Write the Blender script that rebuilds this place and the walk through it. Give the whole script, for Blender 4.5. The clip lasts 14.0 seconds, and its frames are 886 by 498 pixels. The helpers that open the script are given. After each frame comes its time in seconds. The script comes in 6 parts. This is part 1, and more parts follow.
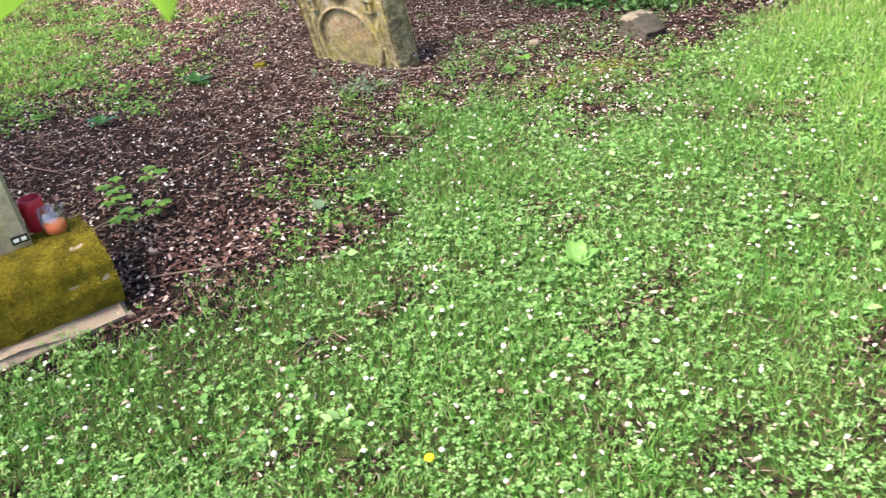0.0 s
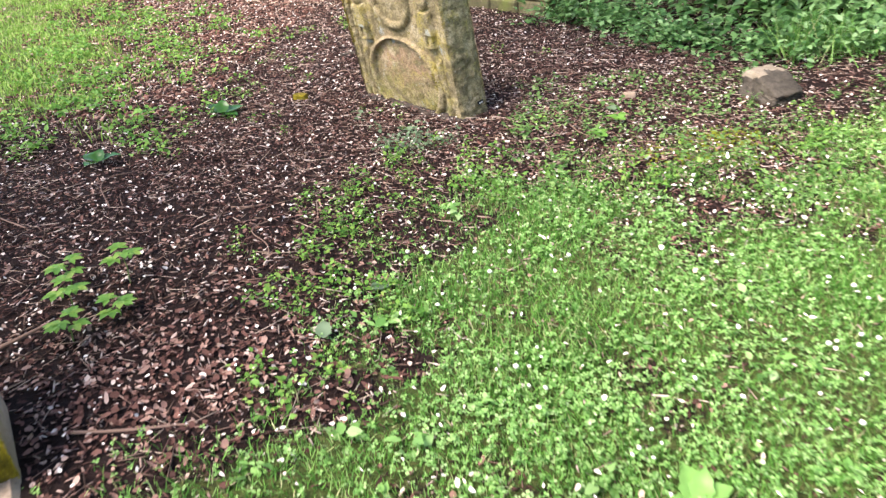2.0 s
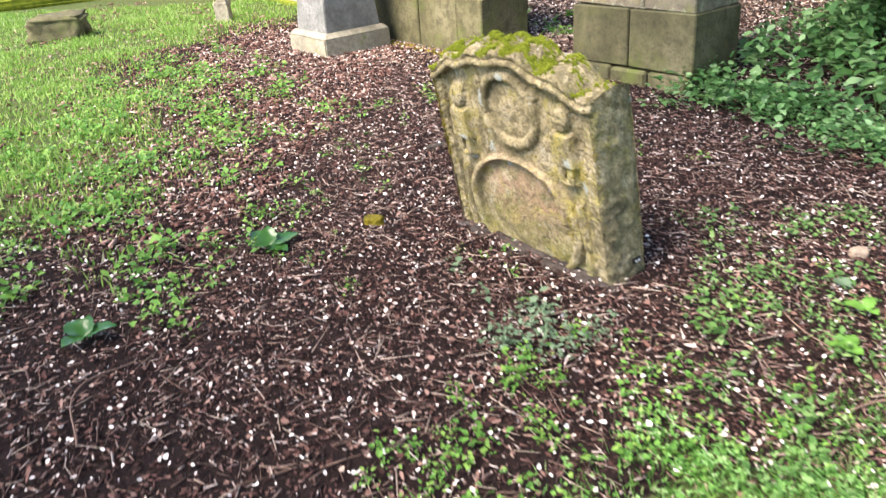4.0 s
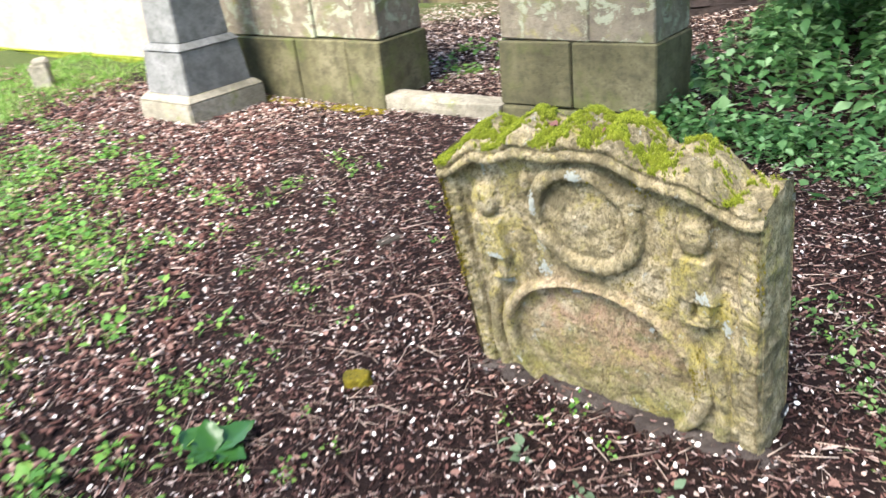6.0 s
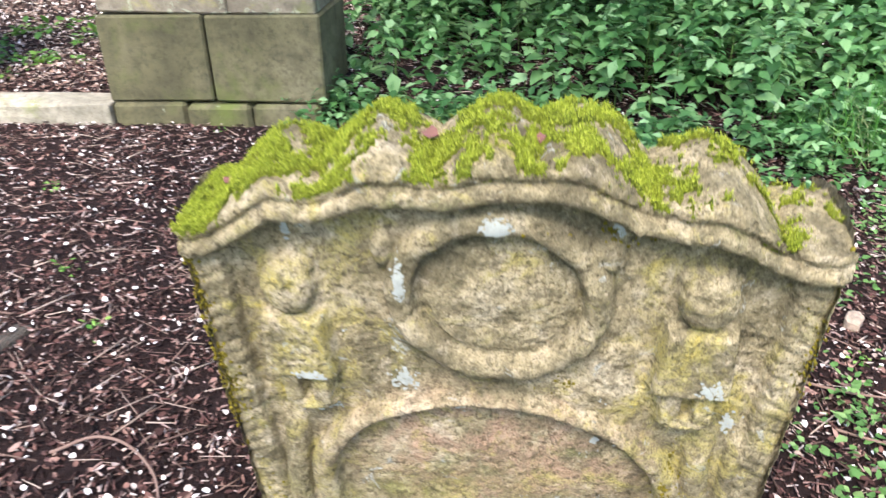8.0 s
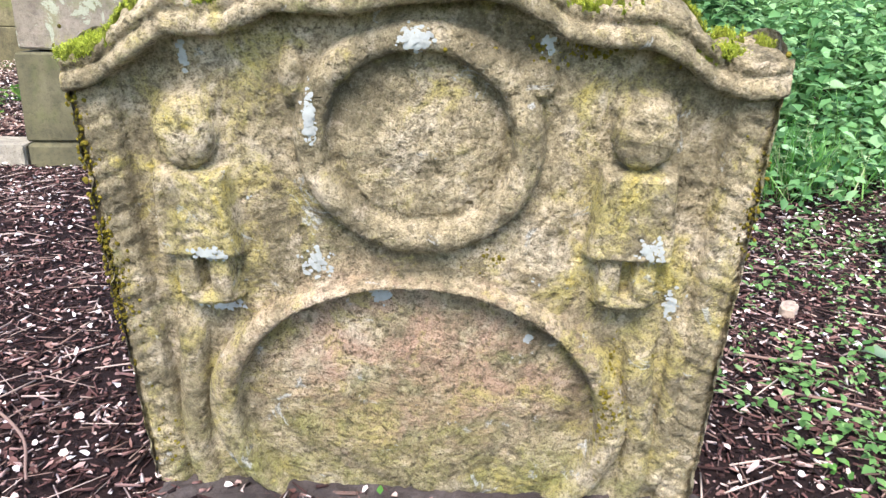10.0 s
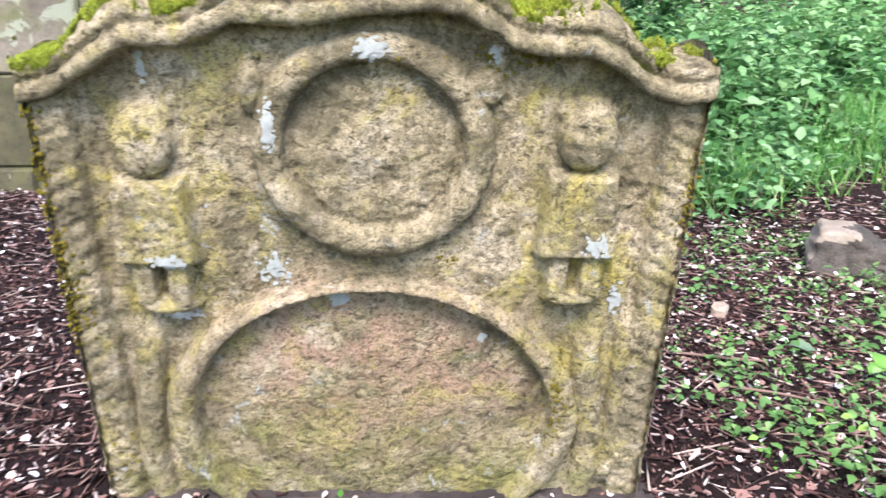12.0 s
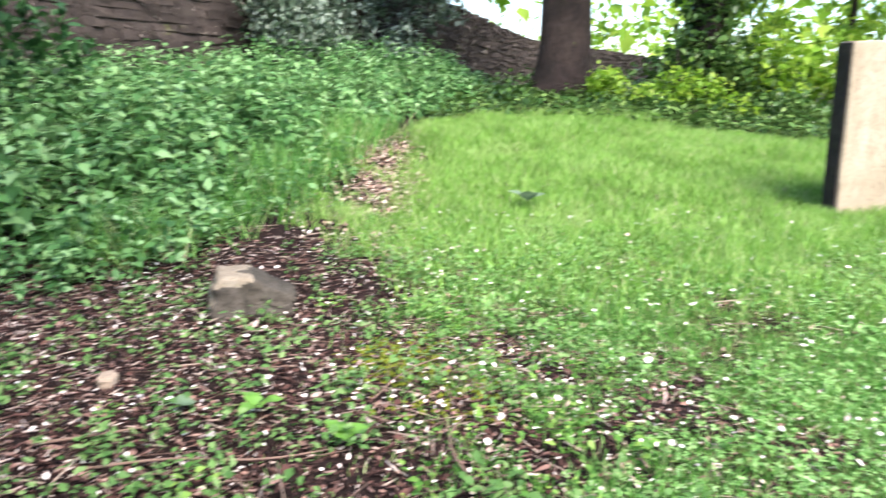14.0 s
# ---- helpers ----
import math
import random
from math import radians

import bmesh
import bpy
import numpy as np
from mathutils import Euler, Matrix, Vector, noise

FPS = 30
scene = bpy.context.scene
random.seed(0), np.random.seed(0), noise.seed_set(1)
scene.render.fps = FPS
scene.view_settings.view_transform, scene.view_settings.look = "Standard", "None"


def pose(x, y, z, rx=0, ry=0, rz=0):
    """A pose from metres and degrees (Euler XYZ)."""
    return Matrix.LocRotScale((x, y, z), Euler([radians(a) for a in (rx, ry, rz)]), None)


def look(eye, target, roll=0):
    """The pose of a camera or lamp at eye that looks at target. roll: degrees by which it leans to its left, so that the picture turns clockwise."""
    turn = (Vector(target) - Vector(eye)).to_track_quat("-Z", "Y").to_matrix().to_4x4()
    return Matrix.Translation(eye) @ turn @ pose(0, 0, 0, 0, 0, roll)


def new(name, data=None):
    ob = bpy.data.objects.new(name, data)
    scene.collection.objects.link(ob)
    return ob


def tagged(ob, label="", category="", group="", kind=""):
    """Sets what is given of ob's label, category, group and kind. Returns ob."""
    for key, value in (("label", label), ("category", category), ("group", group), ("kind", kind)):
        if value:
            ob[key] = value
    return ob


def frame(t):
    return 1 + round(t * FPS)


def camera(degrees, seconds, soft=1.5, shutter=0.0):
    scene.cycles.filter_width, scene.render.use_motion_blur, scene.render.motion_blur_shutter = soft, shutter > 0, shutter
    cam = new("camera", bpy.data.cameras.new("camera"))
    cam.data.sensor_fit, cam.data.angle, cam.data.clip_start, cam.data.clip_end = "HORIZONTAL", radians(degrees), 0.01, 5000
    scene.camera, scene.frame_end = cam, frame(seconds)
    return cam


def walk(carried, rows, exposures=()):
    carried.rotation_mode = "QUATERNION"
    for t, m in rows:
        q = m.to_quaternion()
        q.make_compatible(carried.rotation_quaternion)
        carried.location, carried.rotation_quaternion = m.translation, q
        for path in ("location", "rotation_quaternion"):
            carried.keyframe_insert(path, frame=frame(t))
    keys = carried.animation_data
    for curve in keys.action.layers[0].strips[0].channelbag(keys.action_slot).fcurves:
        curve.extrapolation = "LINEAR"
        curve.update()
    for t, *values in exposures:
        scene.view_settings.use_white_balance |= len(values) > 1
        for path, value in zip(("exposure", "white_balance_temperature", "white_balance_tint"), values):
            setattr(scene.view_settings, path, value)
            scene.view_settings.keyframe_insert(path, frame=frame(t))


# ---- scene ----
cam = camera(60.8, 14.0, soft=1.4, shutter=0.42)
PATH = [
    (0, (0.357, 0.043, 1.463), (0.285, 1.790, 0.493), -7.0),
    (0.5, (0.287, 0.141, 1.457), (0.167, 1.885, 0.486), -6.7),
    (1, (0.361, 0.427, 1.449), (0.222, 2.176, 0.489), -5.2),
    (1.5, (0.396, 0.751, 1.477), (0.213, 2.504, 0.532), -4.5),
    (2, (0.367, 1.138, 1.412), (0.139, 2.886, 0.468), -4.4),
    (2.5, (0.337, 1.490, 1.358), (0.043, 3.222, 0.402), -4.6),
    (3, (0.277, 1.941, 1.386), (-0.074, 3.663, 0.431), -4.8),
    (3.5, (0.107, 2.297, 1.440), (-0.279, 4.023, 0.506), -4.6),
    (3.7, (0.037, 2.454, 1.483), (-0.353, 4.192, 0.573), -4.4),
    (5.8, (-0.742, 3.589, 1.476), (-0.821, 5.397, 0.626), -6.4),
    (6, (-0.785, 3.740, 1.461), (-0.778, 5.548, 0.605), -6.5),
    (6.5, (-0.867, 4.097, 1.479), (-0.594, 5.874, 0.602), -6.2),
    (7, (-0.946, 4.418, 1.396), (-0.346, 6.092, 0.481), -4.4),
    (7.5, (-1.032, 4.711, 1.355), (-0.194, 6.256, 0.401), -2.7),
    (8, (-1.012, 4.798, 1.244), (-0.007, 6.242, 0.292), -0.8),
    (8.5, (-0.992, 4.875, 1.032), (0.135, 6.276, 0.156), 0.7),
    (9, (-0.999, 4.876, 0.890), (0.210, 6.290, 0.156), 1.6),
    (9.2, (-0.992, 4.851, 0.844), (0.214, 6.292, 0.159), 1.6),
    (11.3, (-1.113, 4.661, 0.837), (0.157, 6.081, 0.229), 2.0),
    (11.5, (-1.109, 4.667, 0.832), (0.178, 6.076, 0.233), 1.8),
    (12, (-1.086, 4.715, 0.824), (0.273, 6.062, 0.242), 1.4),
    (12.5, (-1.028, 4.725, 0.811), (0.507, 5.881, 0.258), 1.6),
    (13, (-0.974, 4.640, 0.825), (0.745, 5.523, 0.310), 1.8),
    (13.5, (-0.922, 4.540, 0.842), (0.939, 5.105, 0.373), 2.0),
    (14, (-0.870, 4.453, 0.849), (1.072, 4.689, 0.433), 2.2),
]
EXPOSURES = [(0, 1.88, 6900, 11), (2.5, 2.08, 7000, 14), (6, 2.18, 6400, 9), (9, 2.24, 6100, 14), (12.3, 2.26, 5950, 17), (14, 2.06, 6400, 11)]
walk(cam, [(t, look(eye, target, roll)) for t, eye, target, roll in PATH], EXPOSURES)

# ---- world and sun ----
world = bpy.data.worlds.new("sky")
scene.world = world
world.use_nodes = True
wn = world.node_tree
sky = wn.nodes.new("ShaderNodeTexSky")
sky.sky_type, sky.sun_disc = 'NISHITA', False
SUN_EL, SUN_AZ = 52.0, 230.0  # elevation; azimuth of the sun, clockwise from +y
sky.sun_elevation, sky.sun_rotation = radians(SUN_EL), radians(SUN_AZ)
wn.nodes["Background"].inputs[1].default_value = 0.12
wn.links.new(sky.outputs[0], wn.nodes["Background"].inputs[0])
sun = new("sun", bpy.data.lights.new("sun", 'SUN'))
sun.data.energy, sun.data.angle, sun.data.color = 2.9, radians(34), (1.0, 0.94, 0.84)
_az, _el = radians(SUN_AZ), radians(SUN_EL)
_dir = Vector((math.sin(_az) * math.cos(_el), math.cos(_az) * math.cos(_el), math.sin(_el)))
sun.matrix_world = look(_dir * 30, (0, 0, 0))

RNG = np.random.default_rng(7)


# ---- materials ----
def link(nt, a, b):
    nt.links.new(a, b)


def ramp_node(nt, stops, fac):
    r = nt.nodes.new("ShaderNodeValToRGB")
    el = r.color_ramp.elements
    while len(el) < len(stops):
        el.new(0.5)
    for e, (p, c) in zip(el, stops):
        e.position, e.color = p, (*c, 1)
    link(nt, fac, r.inputs[0])
    return r.outputs[0]


def noise_node(nt, scale, detail=6.0, rough=0.6, vec=None, dist=0.0):
    n = nt.nodes.new("ShaderNodeTexNoise")
    n.inputs["Scale"].default_value, n.inputs["Detail"].default_value = scale, detail
    n.inputs["Roughness"].default_value, n.inputs["Distortion"].default_value = rough, dist
    if vec is not None:
        link(nt, vec, n.inputs["Vector"])
    return n.outputs[0]


def coords(nt, kind="Object"):
    return nt.nodes.new("ShaderNodeTexCoord").outputs[kind]


def mix_node(nt, fac, a, b, mode='MIX'):
    m = nt.nodes.new("ShaderNodeMix")
    m.data_type, m.blend_type = 'RGBA', mode
    for sock, v in ((m.inputs[0], fac), (m.inputs[6], a), (m.inputs[7], b)):
        if isinstance(v, (int, float)):
            sock.default_value = v
        elif isinstance(v, tuple):
            sock.default_value = (*v, 1)
        else:
            link(nt, v, sock)
    return m.outputs[2]


def map_node(nt, v, a, b, c=0.0, d=1.0):
    m = nt.nodes.new("ShaderNodeMapRange")
    m.inputs[1].default_value, m.inputs[2].default_value = a, b
    m.inputs[3].default_value, m.inputs[4].default_value = c, d
    link(nt, v, m.inputs[0])
    return m.outputs[0]


def math_node(nt, op, a, b):
    m = nt.nodes.new("ShaderNodeMath")
    m.operation = op
    for sock, v in zip(m.inputs, (a, b)):
        if isinstance(v, (int, float)):
            sock.default_value = v
        else:
            link(nt, v, sock)
    return m.outputs[0]


def material(name, rough=0.85):
    m = bpy.data.materials.new(name)
    m.use_nodes = True
    b = m.node_tree.nodes["Principled BSDF"]
    b.inputs["Roughness"].default_value = rough
    b.inputs["Specular IOR Level"].default_value = 0.3
    return m, m.node_tree, b


def bump(nt, bsdf, height, strength=0.5, distance=0.01):
    n = nt.nodes.new("ShaderNodeBump")
    n.inputs["Strength"].default_value, n.inputs["Distance"].default_value = strength, distance
    link(nt, height, n.inputs["Height"])
    link(nt, n.outputs[0], bsdf.inputs["Normal"])


def island(nt):
    return nt.nodes.new("ShaderNodeNewGeometry").outputs["Random Per Island"]


def foliage(name, stops, trans=0.35, rough=0.55, grain=0.0, patches=0.0):
    """Leaf material: colour by piece, light passes through."""
    m, nt, b = material(name, rough)
    col = ramp_node(nt, stops, island(nt))
    if grain:
        n = noise_node(nt, grain, 3, vec=coords(nt))
        col = mix_node(nt, map_node(nt, n, 0.35, 0.65, 0.0, 0.5), col, (0.30, 0.32, 0.10), 'MIX')
    if patches:
        pn = noise_node(nt, patches, 5, 0.65, coords(nt))
        col = mix_node(nt, map_node(nt, pn, 0.36, 0.48, 0.42, 0.0), col, tuple(0.35 * q for q in stops[1][1]))
        col = mix_node(nt, map_node(nt, pn, 0.52, 0.68, 0.0, 0.45), col, stops[-2][1])
    link(nt, col, b.inputs["Base Color"])
    t = nt.nodes.new("ShaderNodeBsdfTranslucent")
    link(nt, col, t.inputs[0])
    x = nt.nodes.new("ShaderNodeMixShader")
    x.inputs[0].default_value = trans
    link(nt, b.outputs[0], x.inputs[1])
    link(nt, t.outputs[0], x.inputs[2])
    link(nt, x.outputs[0], nt.nodes["Material Output"].inputs[0])
    return m


def chips(name, stops, rough=0.85):
    m, nt, b = material(name, rough)
    link(nt, ramp_node(nt, stops, island(nt)), b.inputs["Base Color"])
    b.inputs["Specular IOR Level"].default_value = 0.22
    return m


def stone(name, base, dark, light, lichen=(0.62, 0.64, 0.52), moss=(0.16, 0.20, 0.03), lichen_amount=0.5,
          moss_amount=0.5, scale=6.0, relief=0.006, yellow=0.0, vary=0.0):
    """Weathered stone: two scales of tone, pale lichen spots, green algae and pitted relief."""
    m, nt, b = material(name, 0.92)
    v = coords(nt)
    big = noise_node(nt, scale * 0.5, 4, 0.6, v, 0.3)
    fine = noise_node(nt, scale * 14, 8, 0.7, v)
    mid = noise_node(nt, scale * 3, 6, 0.65, v)
    col = ramp_node(nt, [(0.28, dark), (0.5, base), (0.72, light)], big)
    col = mix_node(nt, map_node(nt, mid, 0.34, 0.56, 0.7, 0.0), col, dark)
    col = mix_node(nt, map_node(nt, fine, 0.34, 0.50, 0.5, 0.0), col, tuple(0.5 * q for q in dark))
    if yellow:
        yn = noise_node(nt, scale * 1.1, 7, 0.7, v, 0.4)
        col = mix_node(nt, map_node(nt, yn, 0.62 - 0.16 * yellow, 0.74 - 0.1 * yellow, 0, 0.8), col, (0.40, 0.36, 0.07))
    gn = noise_node(nt, scale * 0.8, 8, 0.7, v, 0.2)
    col = mix_node(nt, map_node(nt, gn, 0.66 - 0.2 * moss_amount, 0.8 - 0.15 * moss_amount, 0, 0.85), col, moss)
    ln = noise_node(nt, scale * 1.7, 9, 0.72, v, 0.6)
    col = mix_node(nt, map_node(nt, ln, 0.72 - 0.15 * lichen_amount, 0.75 - 0.15 * lichen_amount, 0, 0.85), col, lichen)
    if vary:
        oi = nt.nodes.new("ShaderNodeObjectInfo").outputs["Random"]
        col = mix_node(nt, map_node(nt, oi, 0, 1, 0.0, vary), col, dark)
    link(nt, col, b.inputs["Base Color"])
    h = math_node(nt, 'ADD', math_node(nt, 'MULTIPLY', mid, 0.6), math_node(nt, 'MULTIPLY', fine, 0.5))
    bump(nt, b, h, 1.0, relief * 2)
    return m


def plain(name, colour, rough=0.5, metal=0.0, grain=30.0, amount=0.25):
    m, nt, b = material(name, rough)
    n = noise_node(nt, grain, 5, 0.6, coords(nt))
    col = mix_node(nt, map_node(nt, n, 0.3, 0.7, 0, amount), colour, tuple(0.45 * c for c in colour))
    link(nt, col, b.inputs["Base Color"])
    b.inputs["Metallic"].default_value = metal
    bump(nt, b, n, 0.25, 0.003)
    return m


def moss_material(name, a, c, d):
    m, nt, b = material(name, 1.0)
    v = coords(nt)
    big = noise_node(nt, 14, 5, 0.65, v)
    fine = noise_node(nt, 160, 5, 0.75, v)
    col = ramp_node(nt, [(0.3, a), (0.5, c), (0.68, d)], big)
    col = mix_node(nt, map_node(nt, fine, 0.35, 0.65, 0.6, 0.0), col, tuple(0.3 * q for q in a))
    link(nt, col, b.inputs["Base Color"])
    bump(nt, b, math_node(nt, 'ADD', fine, big), 1.0, 0.012)
    return m


def ground_material():
    m, nt, b = material("ground_soil", 0.95)
    b.inputs["Specular IOR Level"].default_value = 0.15
    v = coords(nt)
    att = nt.nodes.new("ShaderNodeAttribute")
    att.attribute_name = "turf"
    n1 = noise_node(nt, 1.6, 6, 0.6, v)
    n2 = noise_node(nt, 38, 8, 0.75, v, 0.4)
    n3 = noise_node(nt, 210, 6, 0.7, v)
    mulch = ramp_node(nt, [(0.3, (0.006, 0.003, 0.003)), (0.5, (0.018, 0.009, 0.008)), (0.66, (0.045, 0.023, 0.020)), (0.8, (0.12, 0.068, 0.06))], n2)
    mulch = mix_node(nt, map_node(nt, n1, 0.35, 0.65, 0, 0.45), mulch, (0.02, 0.010, 0.010))
    turf = ramp_node(nt, [(0.3, (0.02, 0.03, 0.008)), (0.46, (0.055, 0.085, 0.02)), (0.62, (0.13, 0.14, 0.05)), (0.75, (0.24, 0.21, 0.11))], n2)
    f = math_node(nt, 'ADD', att.outputs["Fac"], map_node(nt, n2, 0.3, 0.7, -0.3, 0.3))
    col = mix_node(nt, map_node(nt, f, 0.35, 0.65), mulch, turf)
    col = mix_node(nt, map_node(nt, n3, 0.3, 0.6, 0.5, 0.0), col, (0.015, 0.011, 0.008))
    link(nt, col, b.inputs["Base Color"])
    bump(nt, b, math_node(nt, 'ADD', n2, math_node(nt, 'MULTIPLY', n3, 0.5)), 1.0, 0.012)
    return m


M_GROUND = ground_material()
M_GRASS = foliage("grass_blade", [(0, (0.045, 0.15, 0.022)), (0.4, (0.11, 0.30, 0.05)), (0.72, (0.20, 0.42, 0.09)), (0.88, (0.32, 0.49, 0.16)), (1, (0.50, 0.44, 0.27))], 0.4, 0.5, 0, 2.6)
M_CLOVER = foliage("clover_leaf", [(0, (0.09, 0.23, 0.05)), (0.6, (0.22, 0.43, 0.11)), (0.9, (0.34, 0.53, 0.20)), (1, (0.42, 0.56, 0.28))], 0.35, 0.45, 0, 3.0)
M_WEED = foliage("weed_leaf", [(0, (0.07, 0.19, 0.03)), (0.6, (0.16, 0.34, 0.06)), (1, (0.28, 0.42, 0.09))], 0.4, 0.5)
M_CLEAVER = foliage("cleaver_leaf", [(0, (0.07, 0.16, 0.04)), (0.6, (0.15, 0.29, 0.08)), (1, (0.26, 0.38, 0.14))], 0.4, 0.5)
M_SAGE = foliage("grey_weed_leaf", [(0, (0.08, 0.13, 0.07)), (1, (0.20, 0.28, 0.17))], 0.3, 0.6)
M_NETTLE = foliage("nettle_leaf", [(0, (0.03, 0.095, 0.025)), (0.5, (0.125, 0.28, 0.085)), (0.85, (0.28, 0.46, 0.19)), (1, (0.36, 0.54, 0.27))], 0.4, 0.45, 0, 1.6)
M_GREYIVY = foliage("grey_ivy_leaf", [(0, (0.04, 0.07, 0.04)), (0.5, (0.14, 0.19, 0.13)), (1, (0.38, 0.43, 0.36))], 0.25, 0.35)
M_IVY = foliage("ivy_leaf", [(0, (0.02, 0.055, 0.014)), (0.6, (0.075, 0.15, 0.035)), (1, (0.20, 0.30, 0.09))], 0.25, 0.35)
M_CROWN = foliage("tree_leaf", [(0, (0.10, 0.20, 0.018)), (0.5, (0.20, 0.36, 0.03)), (1, (0.36, 0.48, 0.07))], 0.5, 0.5)
M_YOUNG = foliage("young_leaf", [(0, (0.20, 0.42, 0.03)), (1, (0.34, 0.55, 0.06))], 0.55, 0.4)
# leaf green darkened to stand in for the deep shade by the pier
M_SHADESHRUB = foliage("shaded_shrub_leaf", [(0, (0.012, 0.045, 0.014)), (0.6, (0.045, 0.12, 0.035)), (1, (0.11, 0.23, 0.075))], 0.3, 0.45)
M_DARKLEAF = foliage("dark_leaf", [(0, (0.015, 0.06, 0.015)), (1, (0.05, 0.14, 0.03))], 0.2, 0.25)
M_PETAL = chips("fallen_petal", [(0, (0.80, 0.73, 0.69)), (0.5, (0.70, 0.60, 0.56)), (0.8, (0.50, 0.38, 0.33)), (1, (0.28, 0.18, 0.13))], 0.7)
M_DAISY = chips("white_clover_flower", [(0, (0.80, 0.80, 0.72)), (1, (0.70, 0.72, 0.60))], 0.8)
M_CHIP = chips("bark_chip", [(0, (0.006, 0.003, 0.003)), (0.40, (0.036, 0.017, 0.014)), (0.68, (0.115, 0.054, 0.046)), (0.87, (0.28, 0.175, 0.15)), (1, (0.52, 0.43, 0.39))], 0.8)
M_TWIG = chips("dry_twig", [(0, (0.05, 0.03, 0.024)), (0.6, (0.19, 0.12, 0.095)), (1, (0.44, 0.34, 0.28))], 0.9)
M_PALEBARK = chips("pale_bark_piece", [(0, (0.15, 0.07, 0.055)), (0.6, (0.28, 0.17, 0.14)), (1, (0.50, 0.39, 0.35))], 0.85)
M_LITTER = chips("brown_leaf_litter", [(0, (0.016, 0.007, 0.006)), (0.6, (0.095, 0.042, 0.034)), (1, (0.30, 0.175, 0.14))], 0.85)
M_RUSSET = chips("russet_bark_chip", [(0, (0.05, 0.021, 0.017)), (0.6, (0.16, 0.075, 0.06)), (0.9, (0.32, 0.20, 0.165)), (1, (0.52, 0.40, 0.35))], 0.85)
M_PATH = chips("pale_dead_leaf", [(0, (0.20, 0.12, 0.09)), (0.6, (0.40, 0.28, 0.22)), (1, (0.60, 0.50, 0.43))], 0.85)
def patch(nt, v, centre, radii, soft=1.0):
    """A soft-edged stain: 1 in its middle, 0 at its rim."""
    mp = nt.nodes.new("ShaderNodeMapping")
    mp.inputs["Location"].default_value = [-c / r for c, r in zip(centre, radii)]
    mp.inputs["Scale"].default_value = [1 / r for r in radii]
    link(nt, v, mp.inputs["Vector"])
    g = nt.nodes.new("ShaderNodeTexGradient")
    g.gradient_type = 'SPHERICAL'
    link(nt, mp.outputs[0], g.inputs[0])
    return map_node(nt, g.outputs["Fac"], 0.0, soft)


